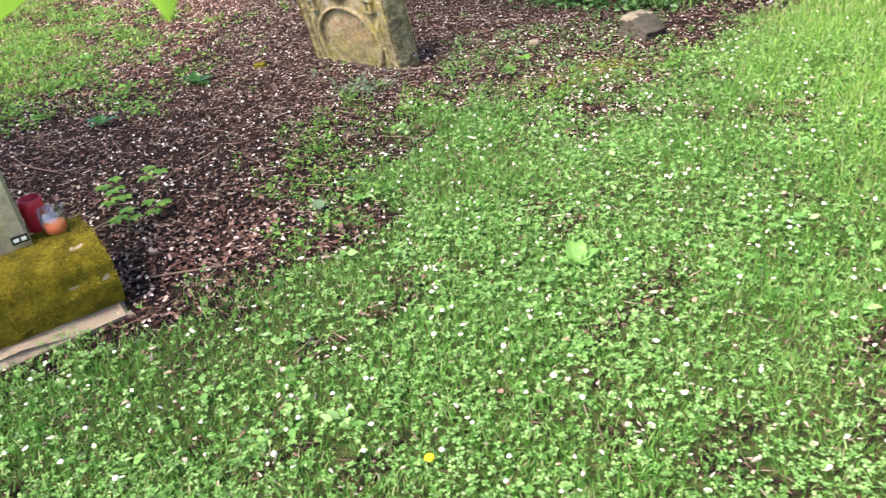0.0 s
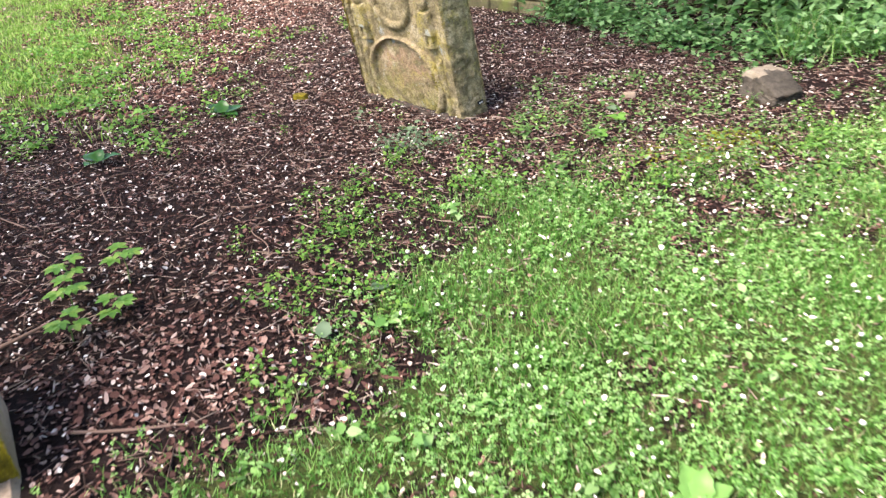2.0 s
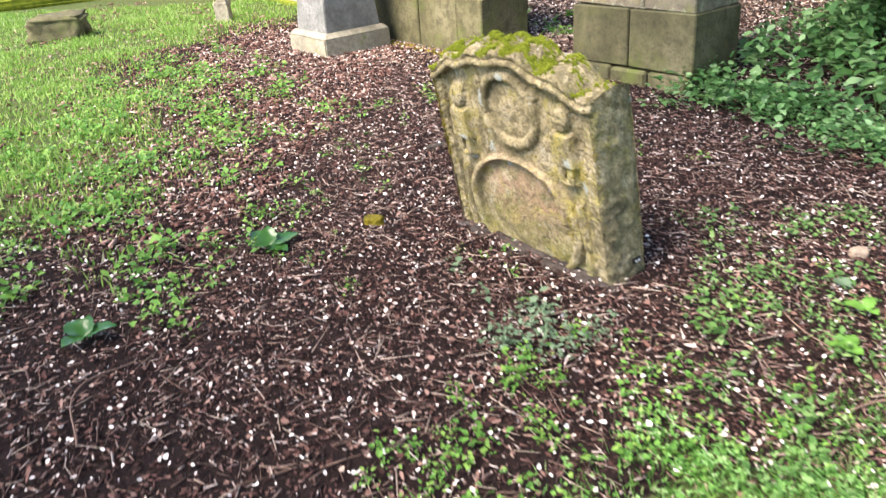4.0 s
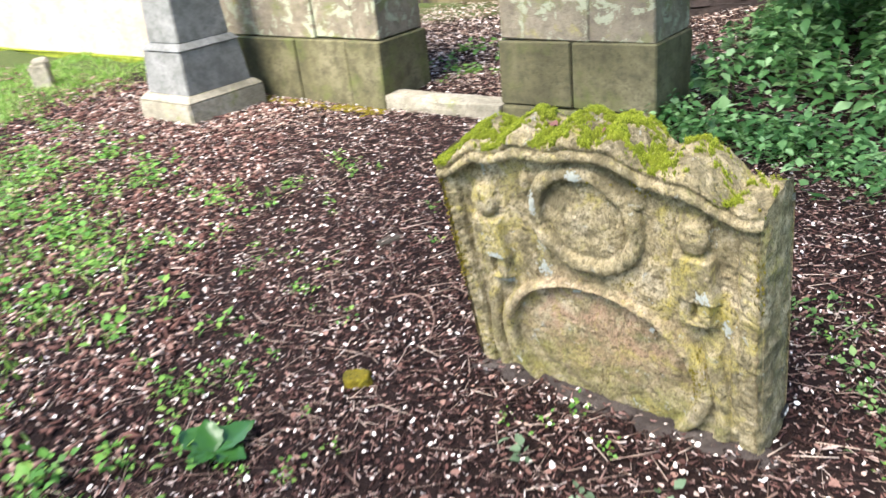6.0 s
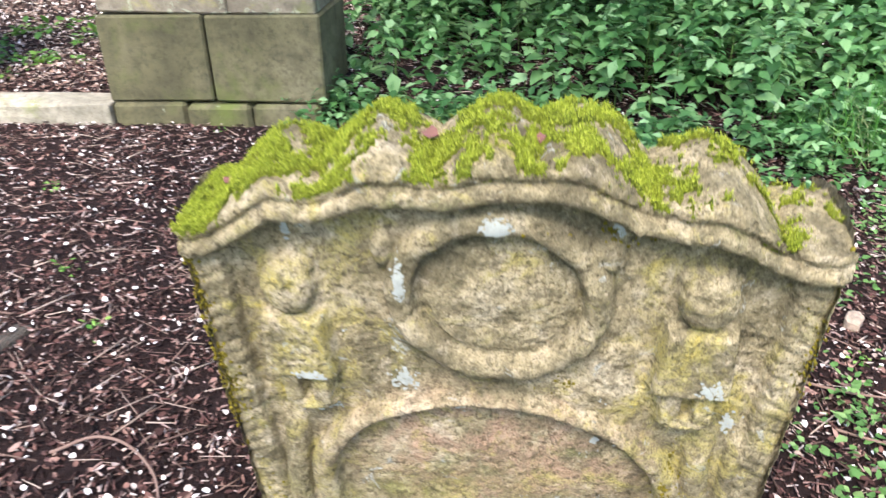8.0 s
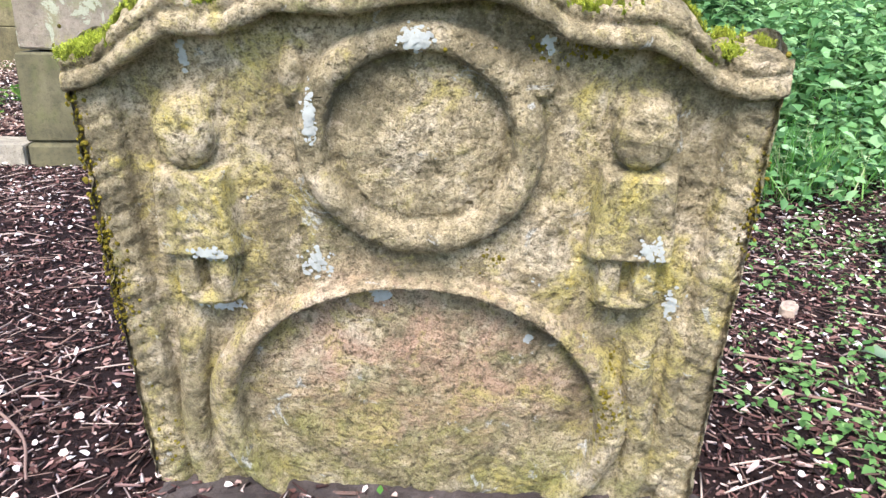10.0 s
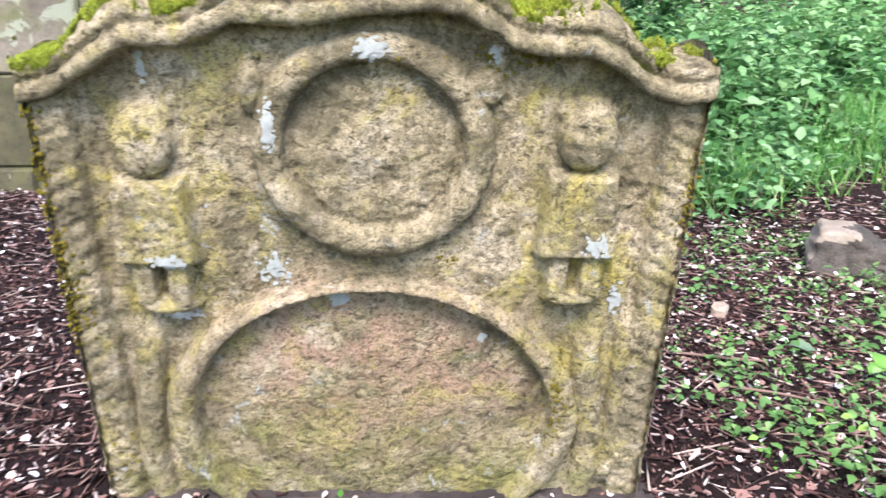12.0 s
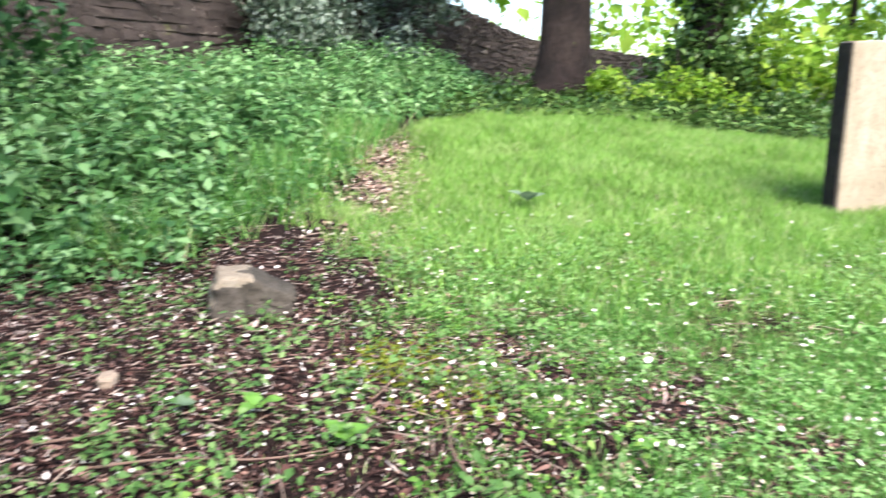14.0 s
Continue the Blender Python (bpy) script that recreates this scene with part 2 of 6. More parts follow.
def carved_stone():
    """Old pinkish sandstone, gritty, under ochre and grey-green crusts."""
    m, nt, b = material("carved_sandstone", 0.95)
    b.inputs["Specular IOR Level"].default_value = 0.2
    v = coords(nt)
    big = noise_node(nt, 5.5, 6, 0.66, v, 0.5)
    mid = noise_node(nt, 26, 8, 0.72, v, 0.3)
    fine = noise_node(nt, 120, 6, 0.72, v)
    grit = noise_node(nt, 330, 4, 0.7, v)
    pit = noise_node(nt, 62, 5, 0.6, v)
    col = ramp_node(nt, [(0.36, (0.18, 0.145, 0.085)), (0.46, (0.32, 0.26, 0.15)), (0.53, (0.47, 0.375, 0.22)), (0.62, (0.62, 0.51, 0.35))], big)
    col = mix_node(nt, map_node(nt, mid, 0.38, 0.53, 0.75, 0.0), col, (0.135, 0.108, 0.06))
    col = mix_node(nt, map_node(nt, mid, 0.54, 0.66, 0.0, 0.7), col, (0.60, 0.49, 0.345))
    # pink bare stone in the lower panel, green growth towards its foot
    pn = noise_node(nt, 11, 7, 0.7, v, 0.6)
    pink = math_node(nt, 'MULTIPLY', patch(nt, v, (0.0, 0, 0.27), (0.34, 1, 0.24), 0.6), map_node(nt, pn, 0.40, 0.58))
    col = mix_node(nt, math_node(nt, 'MULTIPLY', pink, 0.9), col, (0.46, 0.285, 0.19))
    gn = noise_node(nt, 9, 8, 0.72, v, 0.4)
    green = math_node(nt, 'MULTIPLY', patch(nt, v, (-0.05, 0, 0.0), (0.6, 1, 0.30), 0.5), map_node(nt, gn, 0.40, 0.60))
    col = mix_node(nt, math_node(nt, 'MULTIPLY', green, 0.75), col, (0.26, 0.245, 0.06))
    col = mix_node(nt, map_node(nt, gn, 0.57, 0.68, 0, 0.6), col, (0.21, 0.21, 0.065))
    # ochre crusts, thickest on the figures and the panel's rim
    yn = noise_node(nt, 12, 8, 0.72, v, 0.6)
    amount = math_node(nt, 'MAXIMUM', patch(nt, v, (-0.30, 0, 0.50), (0.16, 1, 0.30), 0.7), patch(nt, v, (0.30, 0, 0.45), (0.17, 1, 0.34), 0.7))
    yy = math_node(nt, 'ADD', yn, math_node(nt, 'MULTIPLY', amount, 0.10))
    col = mix_node(nt, map_node(nt, yy, 0.54, 0.64, 0, 0.75), col, (0.45, 0.37, 0.12))
    col = mix_node(nt, map_node(nt, yy, 0.66, 0.71, 0, 0.7), col, (0.52, 0.40, 0.08))
    ln = noise_node(nt, 17, 9, 0.7, v, 0.9)
    col = mix_node(nt, map_node(nt, ln, 0.615, 0.655, 0, 0.7), col, (0.50, 0.50, 0.45))
    col = mix_node(nt, map_node(nt, pit, 0.33, 0.41, 0.6, 0.0), col, (0.085, 0.07, 0.035))
    col = mix_node(nt, map_node(nt, fine, 0.36, 0.50, 0.75, 0.0), col, (0.09, 0.072, 0.04))
    col = mix_node(nt, map_node(nt, grit, 0.38, 0.50, 0.55, 0.0), col, (0.085, 0.07, 0.04))
    col = mix_node(nt, map_node(nt, grit, 0.56, 0.70, 0.0, 0.25), col, (0.58, 0.52, 0.38))
    link(nt, col, b.inputs["Base Color"])
    h = math_node(nt, 'ADD', math_node(nt, 'MULTIPLY', mid, 0.06), math_node(nt, 'MULTIPLY', fine, 0.45))
    h = math_node(nt, 'ADD', h, math_node(nt, 'MULTIPLY', grit, 0.35))
    h = math_node(nt, 'ADD', h, map_node(nt, pit, 0.32, 0.46, 0.0, 0.35))
    bump(nt, b, h, 1.0, 0.013)
    return m


M_GRAVE = carved_stone()
M_ASHLAR = stone("ashlar_sandstone", (0.30, 0.25, 0.18), (0.13, 0.105, 0.075), (0.40, 0.325, 0.25), lichen=(0.44, 0.46, 0.32), lichen_amount=1.25, moss_amount=0.6, scale=4.2, relief=0.008, yellow=0.12, vary=0.35)
M_PLINTH = stone("damp_plinth_sandstone", (0.135, 0.12, 0.06), (0.05, 0.044, 0.024), (0.22, 0.19, 0.11), moss=(0.11, 0.13, 0.03), lichen_amount=0.25, moss_amount=0.7, scale=3.4, relief=0.005, vary=0.35)
M_PALE = stone("pale_limewash", (0.46, 0.39, 0.31), (0.32, 0.26, 0.20), (0.55, 0.48, 0.40), lichen_amount=0.4, moss_amount=0.25, scale=1.6, relief=0.006)
M_RUBBLE = stone("rubble_stone", (0.060, 0.044, 0.040), (0.028, 0.021, 0.019), (0.10, 0.076, 0.068), lichen=(0.34, 0.28, 0.25), lichen_amount=0.75, moss_amount=0.2, scale=5, relief=0.02, vary=0.2)
M_MORTAR = stone("old_mortar", (0.055, 0.042, 0.038), (0.028, 0.021, 0.019), (0.08, 0.062, 0.056), lichen_amount=0.1, moss_amount=0.3, scale=4, relief=0.02)
M_GRANITE = stone("grey_granite", (0.21, 0.205, 0.195), (0.11, 0.108, 0.10), (0.28, 0.27, 0.26), lichen_amount=0.15, moss_amount=0.1, scale=9, relief=0.002)
M_KERB = stone("weathered_concrete", (0.33, 0.29, 0.22), (0.17, 0.15, 0.11), (0.43, 0.38, 0.31), moss=(0.20, 0.22, 0.07), lichen_amount=0.45, moss_amount=0.55, scale=8, relief=0.005)
M_SLAB = stone("speckled_headstone_granite", (0.45, 0.38, 0.265), (0.24, 0.20, 0.14), (0.56, 0.49, 0.38), lichen=(0.50, 0.48, 0.40), lichen_amount=0.5, moss_amount=0.4, scale=12, relief=0.003, yellow=0.4)
M_PALEROCK = stone("pale_field_stone", (0.31, 0.25, 0.19), (0.19, 0.15, 0.11), (0.39, 0.33, 0.265), lichen_amount=0.2, moss_amount=0.2, scale=7, relief=0.006)
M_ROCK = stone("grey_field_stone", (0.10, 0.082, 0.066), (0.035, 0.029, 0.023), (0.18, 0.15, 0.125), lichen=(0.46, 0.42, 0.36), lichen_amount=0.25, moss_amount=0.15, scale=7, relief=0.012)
M_PINKISH = stone("pinkish_sandstone", (0.40, 0.30, 0.23), (0.25, 0.19, 0.14), (0.50, 0.41, 0.34), lichen_amount=0.4, moss_amount=0.3, scale=5, relief=0.003)
M_WARMSTONE = stone("warm_sandstone", (0.37, 0.295, 0.22), (0.26, 0.20, 0.14), (0.46, 0.39, 0.32), lichen_amount=0.3, moss_amount=0.2, scale=3, relief=0.003)
# grass colours lightened to stand in for sunlight on the open lawns
M_SUNLAWN = foliage("sunlit_lawn_blade", [(0, (0.10, 0.22, 0.03)), (0.4, (0.20, 0.36, 0.06)), (0.8, (0.32, 0.47, 0.12)), (0.97, (0.44, 0.52, 0.20)), (1, (0.5, 0.48, 0.28))], 0.4, 0.5)
M_SUNLAWN2 = foliage("sunlit_long_grass_blade", [(0, (0.10, 0.23, 0.03)), (0.4, (0.22, 0.42, 0.07)), (0.8, (0.34, 0.53, 0.13)), (0.95, (0.44, 0.53, 0.22)), (1, (0.50, 0.46, 0.27))], 0.42, 0.5, 0, 2.2)
M_MOSS = moss_material("bright_moss", (0.12, 0.15, 0.014), (0.24, 0.28, 0.02), (0.36, 0.38, 0.04))
M_GOLDMOSS = moss_material("golden_moss", (0.10, 0.09, 0.010), (0.28, 0.21, 0.014), (0.44, 0.36, 0.03))
M_MOSSFIBRE = foliage("moss_fibre", [(0, (0.15, 0.19, 0.015)), (0.6, (0.34, 0.39, 0.03)), (1, (0.52, 0.54, 0.08))], 0.3, 0.9)
M_GOLDFIBRE = foliage("golden_moss_fibre", [(0, (0.11, 0.085, 0.008)), (0.6, (0.34, 0.245, 0.012)), (1, (0.58, 0.47, 0.05))], 0.3, 0.9)
M_BARK = stone("tree_bark", (0.038, 0.024, 0.021), (0.015, 0.010, 0.009), (0.07, 0.048, 0.04), lichen_amount=0.1, moss_amount=0.15, scale=5, relief=0.03)
M_STEM = plain("green_stem", (0.10, 0.17, 0.04), 0.6)
M_RED = plain("red_plastic", (0.55, 0.03, 0.05), 0.35)
M_WAX = plain("orange_red_wax", (0.75, 0.16, 0.09), 0.5)
M_BLACK = plain("black_plate", (0.015, 0.015, 0.015), 0.4)
M_WHITE = plain("white_paint", (0.78, 0.78, 0.76), 0.6)
M_IRON = plain("green_painted_iron", (0.16, 0.26, 0.12), 0.6)
M_YELLOW = plain("yellow_petal", (0.80, 0.55, 0.02), 0.6)
M_GLASS, _nt, _b = material("clear_glass", 0.04)
_tr = _nt.nodes.new("ShaderNodeBsdfTransparent")
_tr.inputs[0].default_value = (0.96, 0.97, 0.97, 1)
_gl = _nt.nodes.new("ShaderNodeBsdfGlossy")
_gl.inputs["Roughness"].default_value = 0.05
_mx = _nt.nodes.new("ShaderNodeMixShader")
_mx.inputs[0].default_value = 0.2
link(_nt, _tr.outputs[0], _mx.inputs[1])
link(_nt, _gl.outputs[0], _mx.inputs[2])
link(_nt, _mx.outputs[0], _nt.nodes["Material Output"].inputs[0])


# ---- mesh helpers ----
def mesh_np(name, v, f, mat, smooth=False):
    v, f = np.asarray(v, np.float32), np.asarray(f, np.int32)
    me = bpy.data.meshes.new(name)
    me.vertices.add(len(v))
    me.vertices.foreach_set("co", v.ravel())
    k = f.shape[1]
    me.loops.add(f.size)
    me.loops.foreach_set("vertex_index", f.ravel())
    me.polygons.add(len(f))
    me.polygons.foreach_set("loop_start", np.arange(0, f.size, k, dtype=np.int32))
    me.polygons.foreach_set("loop_total", np.full(len(f), k, np.int32))
    if smooth:
        me.polygons.foreach_set("use_smooth", np.ones(len(f), bool))
    me.update(calc_edges=True)
    me.materials.append(mat)
    return me


def part(name, bm, mat, parent=None, label="", smooth=False):
    """Links a bmesh, or a mesh, as one object under a thing."""
    if isinstance(bm, bpy.types.Mesh):
        me = bm
    else:
        me = bpy.data.meshes.new(name)
        if smooth:
            for fc in bm.faces:
                fc.smooth = True
        bm.to_mesh(me)
        bm.free()
        me.materials.append(mat)
    ob = new(name, me)
    if parent:
        ob.parent = parent
    return tagged(ob, label) if label else ob


def empty(name, m, label, category, group="", kind=""):
    ob = new(name)
    ob.empty_display_size = 0.1
    ob.matrix_world = m
    return tagged(ob, label, category, group, kind)


def stuff(name, me, label, category):
    return tagged(new(name, me), label, category, kind="stuff")


def grid_faces(nu, nv):
    i = np.arange((nu - 1) * (nv - 1))
    a = (i // (nv - 1)) * nv + i % (nv - 1)
    return np.stack([a, a + nv, a + nv + 1, a + 1], 1)


def rough_block(lo, hi, bevel=0.012, jitter=0.004, cuts=2, rng=RNG):
    """A dressed block with worn edges."""
    bm = bmesh.new()
    bmesh.ops.create_cube(bm, size=1)
    for vert in bm.verts:
        vert.co = Vector([(a + b) / 2 + c * (b - a) for a, b, c in zip(lo, hi, vert.co)])
    bmesh.ops.bevel(bm, geom=bm.edges[:], offset=bevel, segments=2, affect='EDGES', profile=0.6)
    if cuts:
        bmesh.ops.subdivide_edges(bm, edges=[e for e in bm.edges if e.calc_length() > 0.08], cuts=cuts, use_grid_fill=True)
    for vert in bm.verts:
        vert.co += Vector(rng.normal(0, jitter, 3))
    return bm


def frustum(w0, d0, w1, d1, z0, z1, bevel=0.008):
    bm = bmesh.new()
    vs = [bm.verts.new((sx * w / 2, sy * d / 2, z)) for w, d, z in ((w0, d0, z0), (w1, d1, z1)) for sx, sy in ((-1, -1), (1, -1), (1, 1), (-1, 1))]
    for f in ((3, 2, 1, 0), (4, 5, 6, 7), (0, 1, 5, 4), (1, 2, 6, 5), (2, 3, 7, 6), (3, 0, 4, 7)):
        bm.faces.new([vs[i] for i in f])
    bmesh.ops.bevel(bm, geom=bm.edges[:], offset=bevel, segments=2, affect='EDGES')
    return bm


def rotations(yaw, pitch, roll):
    cy, sy, cp, sp, cr, sr = np.cos(yaw), np.sin(yaw), np.cos(pitch), np.sin(pitch), np.cos(roll), np.sin(roll)
    o, z = np.ones_like(cy), np.zeros_like(cy)
    def stack(r):
        return np.stack([np.stack(q, -1) for q in r], -2)
    rz = stack([[cy, -sy, z], [sy, cy, z], [z, z, o]])
    rx = stack([[o, z, z], [z, cp, -sp], [z, sp, cp]])
    ry = stack([[cr, z, sr], [z, o, z], [-sr, z, cr]])
    return rz @ rx @ ry


def scatter(name, tv, tf, pos, rot, size, mat, smooth=False):
    """One mesh of many small pieces: template, places, turns and sizes."""
    tv, tf = np.asarray(tv, float), np.asarray(tf, int)
    size = np.asarray(size, float)
    if size.ndim == 1:
        size = np.repeat(size[:, None], 3, 1)
    v = np.einsum('nij,nkj->nki', rot, tv[None] * size[:, None, :]) + pos[:, None, :]
    f = (tf[None] + (np.arange(len(pos)) * len(tv))[:, None, None]).reshape(-1, tf.shape[1])
    return mesh_np(name, v.reshape(-1, 3), f, mat, smooth)


LEAF_V = [(0, 0, 0), (-0.33, 0.36, 0.07), (0.33, 0.36, 0.07), (0, 0.5, 0.0), (-0.2, 0.72, 0.04), (0.2, 0.72, 0.04), (0, 1.0, -0.12)]
LEAF_F = [(0, 3, 1), (0, 2, 3), (1, 3, 4), (3, 2, 5), (4, 3, 6), (3, 5, 6)]
BLADE_V = [(-0.5, 0, 0), (0.5, 0, 0), (-0.36, 0.12, 0.55), (0.36, 0.12, 0.55), (0, 0.42, 1.0)]
BLADE_F = [(0, 1, 3), (0, 3, 2), (2, 3, 4)]
CHIP_V = [(-0.5, -0.5, 0), (-0.5, 0.5, 0), (-0.5, 0, 0.8), (0.5, -0.4, 0.1), (0.5, 0.4, 0.1), (0.5, 0, 0.6)]
CHIP_F = [(0, 1, 2), (5, 4, 3), (0, 3, 4), (0, 4, 1), (1, 4, 5), (1, 5, 2), (2, 5, 3), (2, 3, 0)]
PETAL_V = [(math.cos(a) * r, math.sin(a) * r * 0.9, 0.12 + 0.1 * math.sin(2 * a)) for a, r in ((0.1, 0.55), (1.1, 0.5), (2.0, 0.56), (3.2, 0.42), (4.3, 0.53), (5.3, 0.5))] + [(0, 0, 0)]
PETAL_F = [(6, k, (k + 1) % 6) for k in range(6)]
TUFT_V = [(math.cos(a) * r, math.sin(a) * r, z) for r, z, n in ((1, 0.3, 6), (0.6, 0.9, 6)) for a in [k * math.tau / n for k in range(n)]] + [(0, 0, 1.15), (0, 0, -0.2)]
TUFT_F = [(k, (k + 1) % 6, 6 + (k + 1) % 6) for k in range(6)] + [(k, 6 + (k + 1) % 6, 6 + k) for k in range(6)] + [(6 + k, 6 + (k + 1) % 6, 12) for k in range(6)] + [((k + 1) % 6, k, 13) for k in range(6)]


# ---- the ground's plan ----
TURF = np.array([(-1.42, 1.92), (-1.10, 2.20), (-0.82, 2.44), (-0.52, 2.60), (-0.32, 2.82), (-0.20, 3.25), (-0.22, 3.70), (-0.08, 4.20), (0.10, 4.50), (0.45, 4.55),
                 (0.85, 4.42), (1.25, 4.35), (1.65, 4.65), (2.0, 5.0), (2.5, 5.40), (3.3, 5.75), (4.6, 5.75), (6.2, 5.35), (6.9, 4.6), (6.8, 3.4), (6.2, 2.3), (5.2, 1.2), (5, -6), (-6, -6), (-3.2, 0.5)])
LAWN = np.array([(-1.75, 5.0), (-1.9, 5.7), (-1.95, 6.4), (-2.1, 7.4), (-2.9, 8.7), (-4.2, 10.0), (-5.8, 11.2), (-9, 13.5), (-30, 16), (-30, 2), (-6, 3.6), (-3.2, 4.6)])
NETTLES = np.array([(0.55, 8.1), (0.95, 7.75), (1.25, 7.2), (1.5, 6.75), (1.95, 6.35), (2.5, 6.1), (3.1, 5.95), (4.2, 5.85), (5.6, 5.7), (7.2, 5.2), (11.5, 5.3), (5.2, 9.2), (2.5, 10.6), (1.0, 9.0)])


def inside(p, poly):
    """Signed distance to a closed outline: positive inside."""
    p = np.asarray(p, float)
    d = np.full(len(p), 1e9)
    s = np.zeros(len(p), bool)
    for a, b in zip(poly, np.roll(poly, -1, 0)):
        e = b - a
        w = p - a
        k = np.clip((w @ e) / (e @ e), 0, 1)
        d = np.minimum(d, np.hypot(*(w - k[:, None] * e).T))
        c = (a[1] > p[:, 1]) != (b[1] > p[:, 1])
        with np.errstate(divide='ignore', invalid='ignore'):
            s ^= c & (p[:, 0] < e[0] * (p[:, 1] - a[1]) / (e[1] if e[1] else 1e-9) + a[0])
    return np.where(s, d, -d)


def smooth01(x):
    x = np.clip(x, 0, 1)
    return x * x * (3 - 2 * x)


WALL_O, WALL_A = (-0.253, 8.779), -40.5
_wa = radians(WALL_A)
WX, WY = np.array((math.cos(_wa), math.sin(_wa))), np.array((-math.sin(_wa), math.cos(_wa)))


def height(x, y):
    """The lie of the land: level by the stones, rising to the east."""
    x, y = np.asarray(x, float), np.asarray(y, float)
    s = np.maximum(0, x - 1.5)
    z = 0.11 * np.where(s < 6.5, s, 6.5 + 0.25 * (np.minimum(s, 30) - 6.5)) * smooth01(s / 0.8)
    z = z + 0.012 * np.sin(1.7 * x + 0.5) * np.cos(1.3 * y) + 0.006 * np.sin(4.1 * x) * np.sin(3.7 * y + 1)
    behind = (x - WALL_O[0]) * WY[0] + (y - WALL_O[1]) * WY[1]
    z = z + 0.07 * smooth01((behind - 0.1) / 0.4)
    return z


def patchy(x, y):
    return 0.5 + 0.25 * (np.sin(2.9 * x + 1.3 * np.sin(2.1 * y)) + np.sin(3.3 * y + 1.7 * np.sin(2.6 * x + 1)))


def turf_cover(x, y):
    p = np.stack([x, y], 1)
    a = smooth01((inside(p, TURF) + 0.16 + 0.34 * (patchy(x * 2.1 + 1, y * 2.4) - 0.5) + 0.26 * (patchy(x * 5.3, y * 4.7) - 0.5) + 0.10 * (patchy(x * 11 + 2, y * 12) - 0.5)) / 0.62)
    a = a * (1 - 0.55 * smooth01((patchy(x * 2.3 + 0.7, y * 2.6 + 2) * 0.6 + patchy(x * 7, y * 8 + 1) * 0.5 - 0.62) / 0.25))
    b = smooth01((inside(p, LAWN) + 0.1) / 2.2)
    worn = np.exp(-(((x - 1.1) / 0.55) ** 2 + ((y - 4.2) / 0.42) ** 2)) * 0.72 + np.exp(-(((x - 1.45) / 0.2) ** 2 + ((y - 1.5) / 0.25) ** 2)) * 0.6
    worn = worn + 0.8 * np.exp(-(((x - 3.9) / 1.1) ** 2 + ((y - 5.42 - 0.2 * (x - 3.9)) / 0.25) ** 2))
    r = np.hypot((x + 0.6) / 4.0, (y - 7.0) / 6.2)
    field = 0.85 * smooth01((r - 1) / 0.3) * (1 - smooth01((x - 2.2) / 0.3) * (y > -1))
    return np.clip(np.maximum(np.maximum(a - worn, b), field), 0, 1)


def sample(n, box, cover, rng=RNG):
    """About n random places in a box, thinned by a cover of 0 to 1."""
    x, y = rng.uniform(box[0], box[1], n), rng.uniform(box[2], box[3], n)
    k = rng.uniform(0, 1, n) < cover(x, y)
    return x[k], y[k]


def axis(lo, hi, step, far):
    a = far * np.linspace(1, 0, 22)[:-1] ** 3
    return np.concatenate([lo - a, np.arange(lo, hi, step), hi + a[::-1]])


gx, gy = axis(-6, 9, 0.04, 400), axis(-1, 12, 0.04, 400)
GX, GY = np.meshgrid(gx, gy, indexing='ij')
near = (np.abs(GX - 1) < 8) & (np.abs(GY - 5.5) < 7)
GZ = height(GX, GY)
cover = turf_cover(GX.ravel(), GY.ravel()).reshape(GX.shape)
cover[~near] = np.maximum(cover[~near], 0.7)
GZ = GZ + np.where(near, RNG.normal(0, 0.004, GX.shape), 0)
g_me = mesh_np("ground", np.stack([GX, GY, GZ], -1).reshape(-1, 3), grid_faces(len(gx), len(gy)), M_GROUND, True)
att = g_me.attributes.new("turf", 'FLOAT', 'POINT')
att.data.foreach_set("value", cover.ravel().astype(np.float32))
tagged(new("ground", g_me), "dark bark-littered soil turning to mown turf", "ground", kind="structure")


# ---- the ashlar wall with its gateway ----
WALL_M = pose(WALL_O[0], WALL_O[1], 0, 0, 0, WALL_A)
wall_n = empty("wall_north", WALL_M, "weathered sandstone ashlar wall with an open gateway", "wall", kind="structure")
core = bmesh.new()
for lo, hi in (((-4.0, 0.10, -0.2), (-1.12, 0.50, 1.86)), ((0.07, 0.10, -0.2), (1.0, 0.50, 1.86))):
    bmesh.ops.create_cube(core, size=1, matrix=Matrix.Translation([(a + b) / 2 for a, b in zip(lo, hi)]) @ Matrix.Diagonal([b - a for a, b in zip(lo, hi)] + [1]))
part("core", core, M_MORTAR, wall_n)


def course(parent, cuts, y0, y1, z0, z1, mat, bevel=0.010, gap=0.004, name="stone_block"):
    for a, b in zip(cuts[:-1], cuts[1:]):
        o = RNG.normal(0, 0.004)
        bm = bmesh.new()
        bmesh.ops.create_cube(bm, size=1)
        lo, hi = (a + gap, y0 + o, z0 + gap), (b - gap, y1, z1 - gap)
        for vert in bm.verts:
            vert.co = Vector([(p + q) / 2 + c * (q - p) for p, q, c in zip(lo, hi, vert.co)]) + Vector(RNG.normal(0, 0.003, 3))
        bmesh.ops.bevel(bm, geom=bm.edges[:], offset=bevel, segments=1, affect='EDGES')
        part(name, bm, mat, parent)


